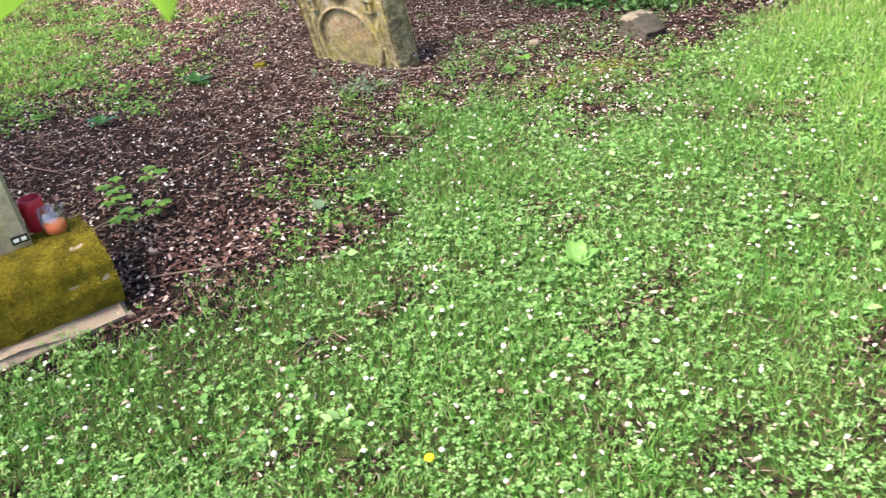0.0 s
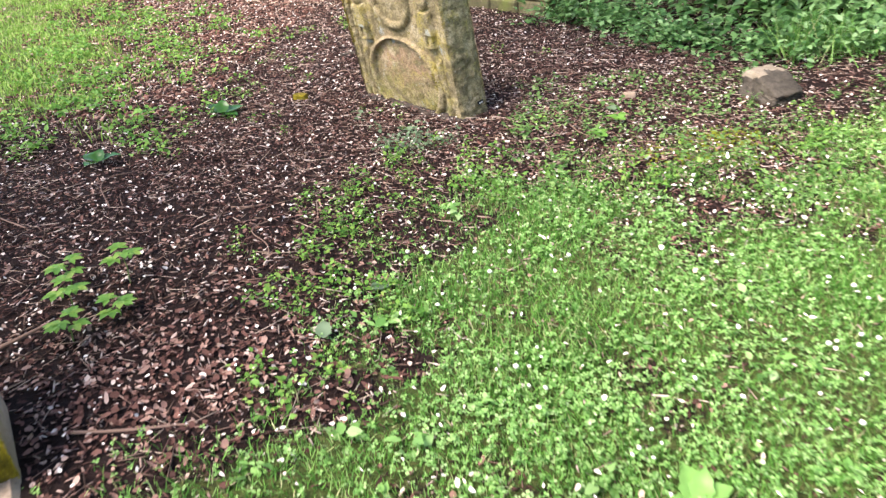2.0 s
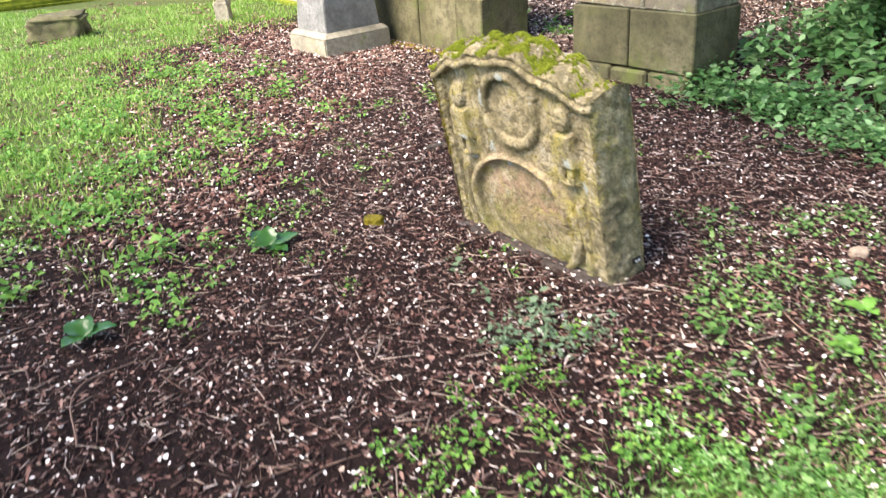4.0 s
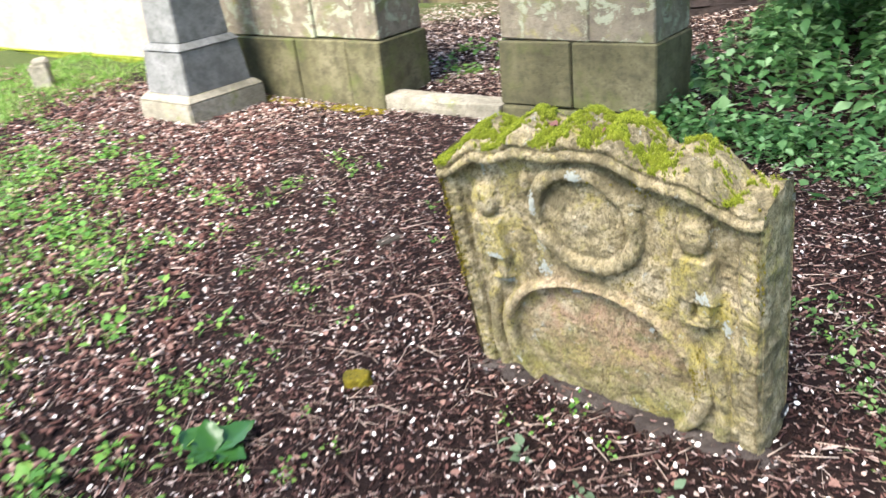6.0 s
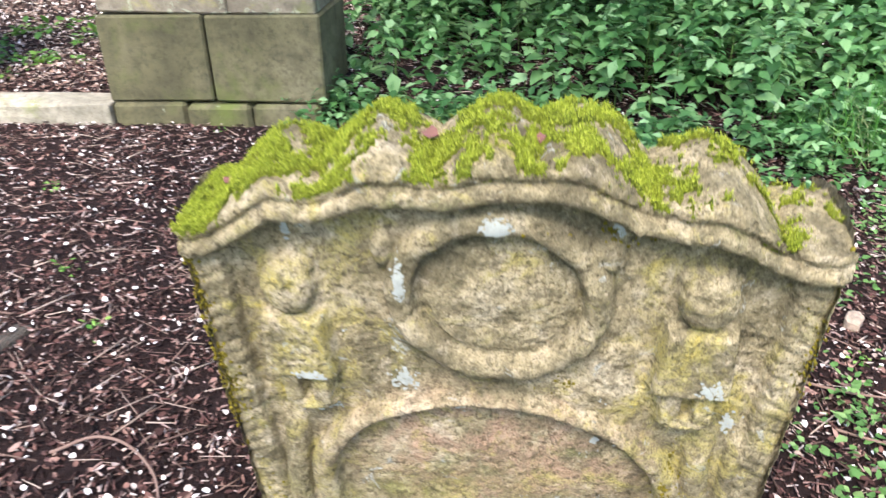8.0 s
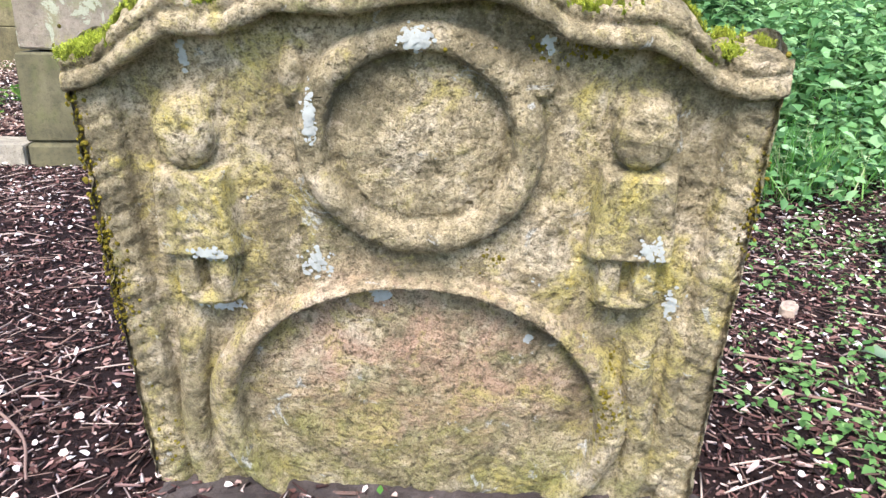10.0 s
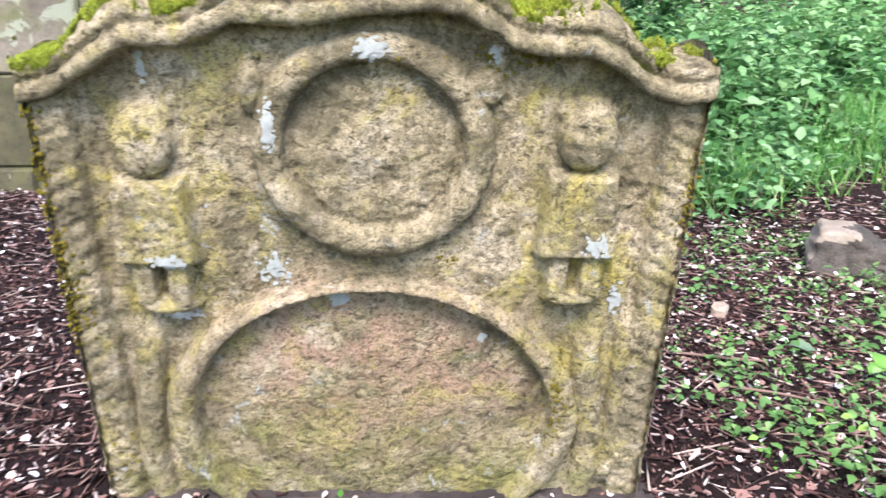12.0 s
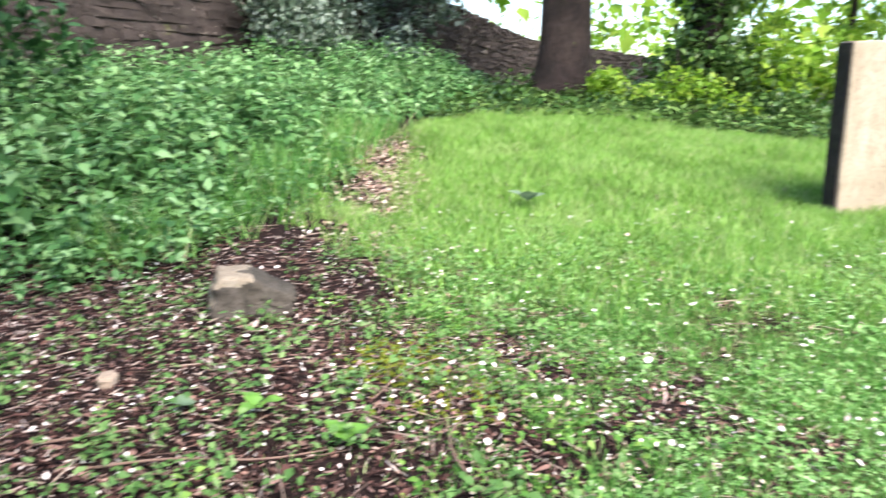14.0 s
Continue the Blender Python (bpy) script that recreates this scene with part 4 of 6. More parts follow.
def candle_monument():
    M = pose(-0.965, 2.465, 0, 0, 0, 38)
    t = empty("grave_monument", M, "speckled granite pillar grave monument on a mossy block", "monument")
    part("kerb", rough_block((-1.1, -0.085, -0.08), (0.0, 0.36, 0.035), 0.02, 0.010, 5), M_PINKISH, t, "worn pinkish stone kerb")
    # block with a sloping, moss-covered front
    nx, nr = 46, 30
    prof = np.array([(0.02, 0.03), (0.0, 0.10), (-0.005, 0.16), (0.008, 0.215), (0.04, 0.252), (0.12, 0.275), (0.22, 0.285), (0.33, 0.285), (0.345, 0.26), (0.35, 0.03)])
    k = np.linspace(0, len(prof) - 1, nr)
    py, pz = np.interp(k, range(len(prof)), prof[:, 0]), np.interp(k, range(len(prof)), prof[:, 1])
    P = []
    for i in range(nx):
        x = -1.0 + 1.0 * i / (nx - 1)
        for y, z in zip(py, pz):
            d = 0.016 * fbm((x, y, z), 5, 9)
            P.append((x + (0.03 * (0.3 - z) if i == nx - 1 else 0), y - d, z + d))
    V = np.array(P)
    ends, F = [], [grid_faces(nx, nr)]
    base = len(V)
    for i, flip in ((0, 1), (nx - 1, 0)):
        ring = V[i * nr:(i + 1) * nr]
        c = ring.mean(0)
        V = np.concatenate([V, c[None]])
        q = [(i * nr + j, i * nr + (j + 1) % nr, len(V) - 1, len(V) - 1) for j in range(nr)]
        ends += [(a, b, c_) if flip else (b, a, c_) for a, b, c_, _ in q]
    blk = part("block", mesh_np("block", V, np.concatenate([F[0][:, [0, 1, 2]], F[0][:, [0, 2, 3]], np.array(ends)]), M_PINKISH), M_PINKISH, t, "sandstone block under moss")
    rng = np.random.default_rng(2)
    want = np.array([fbm((p[0], p[1], p[2] + 4), 4, 9) + 0.72 - 1.3 * max(0, 0.07 - p[2]) / 0.07 for p in P])
    want = want * (np.tile(np.arange(nr), nx) < nr - 7)
    thick = 0.016 * smooth01((want - 0.05) / 0.4)
    Q = np.array(P) + np.stack([0 * thick, -0.75 * thick, 0.6 * thick - 0.004 * (thick < 0.0005)], 1)
    part("moss", mesh_np("moss", Q, grid_faces(nx, nr), M_GOLDMOSS, True), M_GOLDMOSS, blk, "thick golden-green moss")
    i = rng.choice(len(Q), 42000, p=thick / thick.sum())
    n = len(i)
    pos = Q[i] + rng.normal(0, 0.009, (n, 3)) * np.array((1.2, 0.6, 0.6))
    pos[:, 0] = np.clip(pos[:, 0], -1, 0.006)
    s_ = np.stack([rng.uniform(0.001, 0.0022, n), rng.uniform(0.003, 0.009, n), rng.uniform(0.003, 0.010, n)], 1)
    fib = part("moss_fuzz", scatter("moss_fuzz", BLADE_V, BLADE_F, pos, rotations(rng.uniform(0, 6.3, n), rng.normal(0.6, 0.6, n), rng.normal(0, 0.6, n)), s_, M_GOLDFIBRE), M_GOLDFIBRE, blk)
    tagged(fib, kind="stuff")
    pil = part("pillar", prism([(-0.19, 0.20), (-0.19, 0.50), (-0.62, 0.50), (-0.62, 0.32), (-0.36, 0.20)], 0.27, 0.98, 0.94, 0.012), M_SLAB, t, "speckled lichen-spotted pillar")
    plate = part("plate", rough_block((-0.255, 0.188, 0.315), (-0.197, 0.196, 0.345), 0.002, 0, 0), M_BLACK, pil, "small black tag with pale bars")
    part("mark", rough_block((-0.248, 0.1855, 0.324), (-0.230, 0.1875, 0.338), 0.0004, 0, 0), M_WHITE, plate)
    part("mark", rough_block((-0.222, 0.1855, 0.324), (-0.204, 0.1875, 0.338), 0.0004, 0, 0), M_WHITE, plate)
    red = empty("grave_candle", M @ pose(-0.135, 0.33, 0.287), "red plastic grave candle on the mossy block", "candle", "grave candles")
    part("cup", lathe([(0.036, 0), (0.042, 0.01), (0.044, 0.11), (0.045, 0.13), (0.040, 0.132), (0.038, 0.10)]), M_RED, red, smooth=True)
    jar = empty("grave_candle", M @ pose(-0.095, 0.235, 0.284), "clear glass jar candle with orange-red wax", "candle", "grave candles")
    j = part("jar", lathe([(0.040, 0), (0.044, 0.006), (0.050, 0.105), (0.047, 0.106), (0.041, 0.012), (0.02, 0.010)]), M_GLASS, jar, smooth=True)
    j.visible_shadow = False
    part("wax", lathe([(0.030, 0.0125), (0.039, 0.014), (0.039, 0.050), (0.030, 0.052)]), M_WAX, jar, smooth=True)


candle_monument()


# ---- loose stones ----
def boulder(name, m, size, mat, label, seed, cut=0.0, category="stone"):
    bm = bmesh.new()
    bmesh.ops.create_icosphere(bm, subdivisions=4, radius=1)
    for vert in bm.verts:
        p = vert.co.copy()
        q = Vector([math.copysign(abs(c) ** 0.40, c) for c in p])
        d = 1 + 0.20 * fbm(p + Vector((seed, 0, 0)), 3, 1.3) + 0.07 * fbm(p, 4, 4) + 0.03 * math.sin(p.z * 16 + 3 * p.x)
        vert.co = Vector([q[i] * size[i] * d for i in range(3)])
        if cut and vert.co.x + 0.35 * vert.co.z > cut:
            vert.co.x = cut - 0.35 * vert.co.z + 0.2 * (vert.co.x + 0.35 * vert.co.z - cut)
    for fc in bm.faces:
        fc.smooth = True
    me = bpy.data.meshes.new(name)
    bm.to_mesh(me)
    bm.free()
    me.materials.append(mat)
    ob = new(name, me)
    ob.matrix_world = m
    return tagged(ob, label, category)


def squared_stone():
    """A split field stone: upright shoulder pale on top and end, dark layered slope beside it."""
    bm = bmesh.new()
    bmesh.ops.create_cube(bm, size=1)
    bmesh.ops.subdivide_edges(bm, edges=bm.edges[:], cuts=15, use_grid_fill=True)
    bm.verts.index_update()
    pale = {}
    for vert in bm.verts:
        p = vert.co.copy()
        w = Vector((p.x * 0.29, p.y * 0.20, p.z * 0.17))
        if p.z > -0.2:
            w.z -= max(0.0, p.x + 0.12) * 0.115 * (p.z + 0.2) / 0.7
            w.x += 0.03 * p.z
        w.y *= 1 - 0.22 * max(0, p.z)
        layer = 0.0035 * math.sin(w.z * 150 + 14 * w.x + 5 * fbm(p, 2, 3)) if p.x > -0.1 else 0.0
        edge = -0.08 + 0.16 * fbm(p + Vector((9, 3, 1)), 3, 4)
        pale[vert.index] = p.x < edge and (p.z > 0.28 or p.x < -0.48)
        n = fbm(p + Vector((4, 1, 0)), 4, 3.2)
        n2 = fbm(p + Vector((1, 7, 0)), 3, 11)
        r = max(abs(p.x), abs(p.y), abs(p.z)) * 2
        c = sorted((abs(p.x), abs(p.y), abs(p.z)))[1] * 2
        w *= (1 + 0.10 * n + 0.035 * n2 - 0.10 * max(0, c - 0.75) * r)
        w.y += layer * (1 if p.y > 0 else -1) * (abs(p.y) > 0.45)
        vert.co = w
    me = bpy.data.meshes.new("stone_block")
    bm.normal_update()
    for fc in bm.faces:
        fc.smooth = True
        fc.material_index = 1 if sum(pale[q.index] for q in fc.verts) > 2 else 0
    bm.to_mesh(me)
    bm.free()
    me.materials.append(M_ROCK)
    me.materials.append(M_PALEROCK)
    ob = new("stone_block", me)
    ob.matrix_world = pose(1.74, 5.48, 0.075, 4, 4, -66)
    return tagged(ob, "split grey stone with a pale shoulder at the nettles' edge", "stone")


squared_stone()
boulder("pebble", pose(0.97, 5.60, 0.02, 0, 0, 20), (0.034, 0.022, 0.02), M_PINKISH, "small pinkish pebble on the bark litter", 8)
boulder("moss_lump", pose(-1.11, 5.86, 0.005), (0.045, 0.036, 0.028), M_GOLDMOSS, "rounded lump of yellow-green moss", 5, 0.0, "moss")
boulder("stone_chip", pose(-1.02, 6.95, 0.012, 0, 0, 40), (0.07, 0.03, 0.015), M_ROCK, "flat grey stone chip in the litter", 6)


# ---- the upright slab to the east and distant markers ----
def headstone():
    z = float(height([3.62], [2.75])[0])
    t = empty("headstone", pose(3.60, 2.77, z, 0, -2.5, -66), "pale sandstone headstone with its shaded edge coloured dark", "headstone")
    part("slab", rough_block((0, 0, -0.15), (0.75, 0.10, 0.96), 0.012, 0.002, 4), M_WARMSTONE, t)
    # dark strip puts the shade of the north-facing edge into its colour
    part("edge", rough_block((-0.012, 0.004, -0.15), (0.0, 0.10, 0.95), 0.004, 0.001, 3), M_MORTAR, t, "narrow edge darkened for its shaded side")


headstone()
boulder("grave_kerb", pose(-6.6, 11.2, 0.12, 0, 0, 25), (0.34, 0.22, 0.16), M_PLINTH, "low mossy grave block in the lawn", 14, 0, "grave")
boulder("marker_stone", pose(-4.75, 11.95, 0.1, 0, 0, 10), (0.10, 0.08, 0.18), M_KERB, "small pale marker stone in the lawn", 17, 0, "stone")


def railing():
    t = empty("railing", pose(-10.2, 13.3, 0, 0, 0, 41), "pale green iron railing on a mossy kerb", "railing")
    part("kerb", rough_block((0, -0.12, -0.1), (4.4, 0.12, 0.16), 0.03, 0.01, 6), M_MOSS, t)
    for z in (0.28, 1.15):
        part("rail", rough_block((0, -0.02, z), (4.4, 0.02, z + 0.03), 0.004, 0, 0), M_IRON, t)
    bar = None
    for k in range(30):
        if bar is None:
            bar = part("bar", lathe([(0.010, 0.12), (0.010, 1.25), (0.002, 1.33)], 8), M_IRON, t)
            bar.location.x = 0.07
        else:
            o = bar.copy()
            scene.collection.objects.link(o)
            o.location.x = 0.07 + 0.147 * k


railing()


# ---- trees, ivy and far woods ----
def trunk_mesh(path, radii, n=18, wobble=0.06, seed=0.0):
    bm = bmesh.new()
    rings = []
    for i, (p, r) in enumerate(zip(path, radii)):
        ring = []
        for k in range(n):
            a = k * math.tau / n
            d = r * (1 + wobble * math.sin(3 * a + seed) + 0.10 * noise.noise(Vector((math.cos(a) * 2 + seed, math.sin(a) * 2, p[2] * 1.2))))
            ring.append(bm.verts.new((p[0] + d * math.cos(a), p[1] + d * math.sin(a), p[2])))
        rings.append(ring)
    for a, b in zip(rings[:-1], rings[1:]):
        for k in range(n):
            bm.faces.new((a[k], a[(k + 1) % n], b[(k + 1) % n], b[k]))
    bm.faces.new(rings[-1])
    return bm


def leaf_cloud(name, centres, radii, n, size, mat, seed, shell=0.75):
    """Many small leaves in uneven clumps."""
    rng = np.random.default_rng(seed)
    centres, radii = np.array(centres, float), np.array(radii, float)
    w = radii.prod(1) ** (2 / 3)
    i = rng.choice(len(centres), n, p=w / w.sum())
    d = rng.normal(0, 1, (n, 3))
    d /= np.linalg.norm(d, axis=1)[:, None]
    r = rng.uniform(shell ** 3, 1.15, n) ** (1 / 3)
    lump = 1 + 0.22 * np.sin(5 * d[:, 0] + i) * np.sin(4 * d[:, 1] + 2 * i) + 0.18 * np.sin(9 * d[:, 2] + 3 * i)
    p = centres[i] + d * radii[i] * (r * lump)[:, None]
    s = size * rng.uniform(0.6, 1.3, n)
    rot = rotations(rng.uniform(0, math.tau, n), rng.normal(-0.4, 0.5, n), rng.normal(0, 0.5, n))
    return scatter(name, LEAF_V, LEAF_F, p, rot, s, mat)


def clumps(box, n, r, seed):
    rng = np.random.default_rng(seed)
    c = np.stack([rng.uniform(a, b, n) for a, b in box], 1)
    return c, np.stack([rng.uniform(0.6, 1.2, n) * r for _ in range(3)], 1)


t1 = empty("tree", pose(8.25, 4.24, 0.68), "broad dark-barked tree trunk before the boundary wall", "tree", "churchyard trees")
part("trunk", trunk_mesh([(0.05, 0, -0.2), (0.02, 0, 0.15), (0, 0, 0.6), (-0.05, 0.03, 1.3), (-0.16, 0.08, 2.2), (-0.3, 0.1, 3.2), (-0.4, 0.2, 4.6)], [0.56, 0.38, 0.29, 0.26, 0.24, 0.2, 0.12], 28, 0.12, 1), M_BARK, t1, smooth=True)
part("limb", trunk_mesh([(-0.1, 0, 1.9), (0.25, -0.1, 2.6), (0.7, -0.3, 3.3), (1.2, -0.5, 4.2)], [0.13, 0.12, 0.1, 0.05], 12, 0.05, 2), M_BARK, t1, smooth=True)
part("limb", trunk_mesh([(-0.3, 0.1, 3.0), (-0.8, 0.5, 3.7), (-1.3, 1.1, 4.6)], [0.11, 0.09, 0.04], 12, 0.05, 3), M_BARK, t1, smooth=True)
c, r = clumps(((-2.4, 2.4), (-2.2, 2.4), (3.6, 6.0)), 34, 0.7, 1)
part("crown", leaf_cloud("crown", c, r, 14000, 0.11, M_CROWN, 21, 0.4), M_CROWN, t1)

t2 = empty("tree", pose(8.7, 2.55, 0.70), "ivy-covered tree with dense dark leaves to the ground", "tree", "churchyard trees")
part("trunk", trunk_mesh([(0, 0, -0.2), (0, 0, 0.5), (0.05, 0, 1.8), (0, 0.1, 3.4), (0.1, 0.1, 4.6)], [0.26, 0.22, 0.2, 0.16, 0.08], 14, 0.05, 5), M_BARK, t2, smooth=True)
c = [(0.0, 0, 0.55 + 0.28 * k) for k in range(14)] + [(-0.2, 0.5, 0.3), (0.0, -0.6, 0.35), (-0.35, -0.1, 0.5), (-0.3, 0.35, 1.9), (-0.25, -0.4, 2.3)]
r = [(0.40 + 0.16 * math.sin(2.1 * k), 0.46 + 0.16 * math.cos(1.7 * k), 0.32) for k in range(14)] + [(0.45, 0.5, 0.3)] * 5
part("ivy", leaf_cloud("ivy", c, r, 9000, 0.10, M_IVY, 22, 0.5), M_IVY, t2, "dark glossy ivy leaves")
c, r = clumps(((-1.2, 1.8), (-1.8, 1.2), (2.2, 5.0)), 22, 0.55, 2)
part("crown", leaf_cloud("crown", c, r, 8000, 0.10, M_CROWN, 23, 0.3), M_CROWN, t2)

s1 = empty("ivy_bush", pose(9.0, 6.55, 0.75), "grey-green ivy bush spilling over the boundary wall", "shrub")
c, r = clumps(((-1.8, 1.0), (-0.6, 1.0), (0.3, 2.0)), 26, 0.42, 4)
c[:, 1] -= 0.54 * c[:, 0]
part("leaves", leaf_cloud("leaves", c, r, 15000, 0.075, M_GREYIVY, 24, 0.5), M_GREYIVY, s1)
part("stem", trunk_mesh([(0, 0.3, -0.2), (0.1, 0.3, 0.8), (0, 0.4, 1.8)], [0.07, 0.06, 0.03], 8), M_BARK, s1)

s2 = empty("shrub", pose(2.45, 8.35, 0.15), "leafy shrub beside the ashlar pier, its green darkened for deep shade", "shrub")
# clumps carried up to 3.6 m to block sky light from the nettles
c, r = clumps(((-1.0, 1.3), (-0.7, 0.9), (0.5, 3.6)), 46, 0.36, 6)
c = np.concatenate([c, [(0.35, -0.6, 1.12), (0.55, -0.8, 1.16), (0.1, -0.5, 1.15), (-0.1, -0.6, 1.05), (0.5, -0.5, 1.35), (-0.3, -0.4, 0.9), (-0.45, -0.6, 0.75)]])
r = np.concatenate([r, np.full((7, 3), 0.27)])
part("leaves", leaf_cloud("leaves", c, r, 18000, 0.085, M_SHADESHRUB, 25, 0.5), M_SHADESHRUB, s2)
part("stem", trunk_mesh([(0, 0, -0.2), (0.1, 0, 0.7), (0, 0.1, 1.5)], [0.05, 0.04, 0.02], 8), M_BARK, s2)

s3 = empty("shrub", pose(10.2, 0.4, 0.80), "sunlit yellow-green young leaves on thin stems", "shrub")
c, r = clumps(((-1.8, 2.0), (-4.5, 1.8), (0.2, 3.6)), 70, 0.5, 7)
part("leaves", leaf_cloud("leaves", c, r, 26000, 0.11, M_CROWN, 26, 0.2), M_CROWN, s3)
part("stem", trunk_mesh([(0, 0, -0.2), (0.1, 0, 1.5), (0, 0.1, 3.0)], [0.05, 0.04, 0.02], 8), M_BARK, s3)

s4 = empty("shrub", pose(7.75, 3.0, 0.66), "low lime-green shrub beside the ivy-covered tree", "shrub")
c, r = clumps(((-0.4, 0.5), (-0.7, 0.9), (0.05, 0.4)), 14, 0.2, 12)
part("leaves", leaf_cloud("leaves", c, r, 1500, 0.075, M_CROWN, 28, 0.3), M_CROWN, s4)
part("stem", trunk_mesh([(0, 0, -0.2), (0.05, 0, 0.3), (0, 0.05, 0.7)], [0.03, 0.02, 0.01], 8), M_BARK, s4)

# low undergrowth along the foot of the wall and trees
c, r = clumps(((6.9, 10.2), (1.4, 5.2), (0.58, 0.85)), 56, 0.24, 8)
stuff("undergrowth", leaf_cloud("undergrowth", c, r, 13000, 0.07, M_IVY, 27, 0.4), "low dark leafy undergrowth under the trees", "undergrowth")

rng = np.random.default_rng(31)
n = 90
ang = rng.uniform(0, math.tau, n)
rad = rng.uniform(38, 62, n)
c = np.stack([rad * np.cos(ang), rad * np.sin(ang) + 5, rng.uniform(1, 4.5, n)], 1)
r = np.stack([rng.uniform(3, 5.5, n), rng.uniform(3, 5.5, n), rng.uniform(2.5, 4.5, n)], 1)
c = np.concatenate([c, [(17, 6.5, 3.4), (18, 5.0, 4.2), (16.5, 3.8, 3.0), (17.5, 2.5, 4.0), (20, 8, 5), (19, 0.5, 3.0), (17, -1.5, 2.5), (18, -4, 3.0)]])
r = np.concatenate([r, np.full((8, 3), 1.5)])
stuff("far_woods", leaf_cloud("far_woods", c, r, 34000, 0.55, M_CROWN, 32, 0.4), "bright distant trees round the churchyard", "woods")

# unseen tree implied by the bough; crown clumps added to shade mulch and nettles
t3 = empty("tree", pose(-3.6, 0.6, 0.0), "unseen spreading tree, added to shade mulch and nettles, whose bough hangs over the turf", "tree", "churchyard trees")
part("trunk", trunk_mesh([(0, 0, -0.2), (0, 0, 0.2), (0.05, 0.05, 1.5), (0.2, 0.2, 3.0), (0.5, 0.6, 4.6)], [0.42, 0.32, 0.27, 0.24, 0.14], 18, 0.06, 8), M_BARK, t3, smooth=True)
for end in ((2.0, 5.0, 4.8), (-1.8, 1.4, 5.0), (3.4, 0.2, 2.2)):
    a = Vector((0.2, 0.2, 3.0 if end[2] > 3 else 2.4))
    pts = [a.lerp(Vector(end), k) + Vector((0, 0, 0.5 * math.sin(math.pi * k))) for k in (0, 0.35, 0.7, 1)]
    part("limb", trunk_mesh([tuple(p) for p in pts], [0.13, 0.10, 0.06, 0.02], 10, 0.05, end[0]), M_BARK, t3, smooth=True)
# each clump box is placed for where its shadow falls, out of view
c, r = clumps(((-3.0, -0.6), (0.4, 2.4), (3.8, 5.4)), 18, 0.6, 9)
c2, r2 = clumps(((1.0, 2.8), (4.0, 6.0), (4.0, 5.4)), 20, 0.55, 10)
c3, r3 = clumps(((2.9, 4.4), (3.6, 5.0), (4.4, 5.6)), 7, 0.5, 13)
c, r = np.concatenate([c, c2, c3]), np.concatenate([r, r2, r3])
part("crown", leaf_cloud("crown", c, r, 11000, 0.15, M_CROWN, 33, 0.3), M_CROWN, t3)

# the bough hanging into view at the start
bough = empty("bough", pose(0.155, 0.521, 1.541) @ Matrix.Scale(0.8, 4), "overhanging bough with large bright young leaves", "branch")
part("twig", trunk_mesh([(-0.42, 0.10, 0.62), (-0.22, 0.06, 0.36), (-0.05, 0.02, 0.10), (0.03, 0.0, -0.06)], [0.009, 0.007, 0.004, 0.002], 8, 0.02), M_BARK, bough, smooth=True)


def big_leaf(w, l, fold=0.16, serr=0.04, n=15):
    """A broad leaf with a toothed edge, pointing along -z, facing -y."""
    vs, fs = [], []
    for i in range(n + 1):
        k = i / n
        half = w * (math.sin(math.pi * min(1, k * 1.02) ** 0.8) ** 0.75) * (1 - 0.25 * k) * (1 + serr * (1 if i % 2 else -1)) if i < n else 0
        if k > 0.86:
            half = w * 0.13 * (1 - k) / 0.14
        for s in (-1, -0.5, 0, 0.5, 1):
            vs.append((s * half, fold * abs(s) * half - 0.15 * l * k * k, -l * k))
    for i in range(n):
        for j in range(4):
            a = i * 5 + j
            fs.append((a, a + 1, a + 6, a + 5))
    return vs, fs


for m, w, l in ((pose(0.052, 0, -0.032, 0, 4, 20), 0.108, 0.17), (pose(-0.104, 0.0, -0.042, 0, -4, 10), 0.085, 0.17)):
    v, f = big_leaf(w, l)
    o = part("leaf", mesh_np("leaf", v, f, M_YOUNG, True), M_YOUNG, bough)
    o.matrix_basis = m


# ---- plants one can pick out ----
def place(x, y, dz=0.0):
    return pose(x, y, float(height([x], [y])[0]) + dz)


def leafy_plant(name, m, leaves, mat, label, seed, stem=0.0, category="plant"):
    """leaves: rows of yaw, pitch, length, width, height of its root."""
    t = empty(name, m, label, category)
    if stem:
        part("stem", trunk_mesh([(0, 0, -0.02), (0.004, 0, stem * 0.5), (0, 0.004, stem)], [0.004, 0.003, 0.002], 6, 0), M_STEM, t)
    for yaw, pitch, l, w, z in leaves:
        vs, fs = [], []
        n = 8
        for i in range(n + 1):
            k = i / n
            half = w * math.sin(math.pi * k ** 0.85) ** 0.7 * (1 + 0.10 * (-1) ** i) if 0 < i < n else 0.002
            for s in (-1, -0.5, 0, 0.5, 1):
                vs.append((s * half, l * k, 0.25 * abs(s) * half - 0.22 * l * k * k + 0.004 * math.sin(7 * k + s + seed)))
        for i in range(n):
            for j in range(4):
                a = i * 5 + j
                fs.append((a, a + 1, a + 6, a + 5))
        o = part("leaf", mesh_np("leaf", vs, fs, mat, True), mat, t)
        o.matrix_basis = pose(0, 0, z, pitch, 0, yaw)
    return t


leafy_plant("burdock_plant", place(-1.53, 5.56, 0.01), [(55, 25, 0.14, 0.05, 0.01), (-40, 15, 0.16, 0.055, 0.01), (-110, 10, 0.11, 0.045, 0.01), (150, 30, 0.10, 0.04, 0.01), (20, 45, 0.11, 0.04, 0.01)], M_DARKLEAF, "low plant with broad dark glossy leaves", 1)
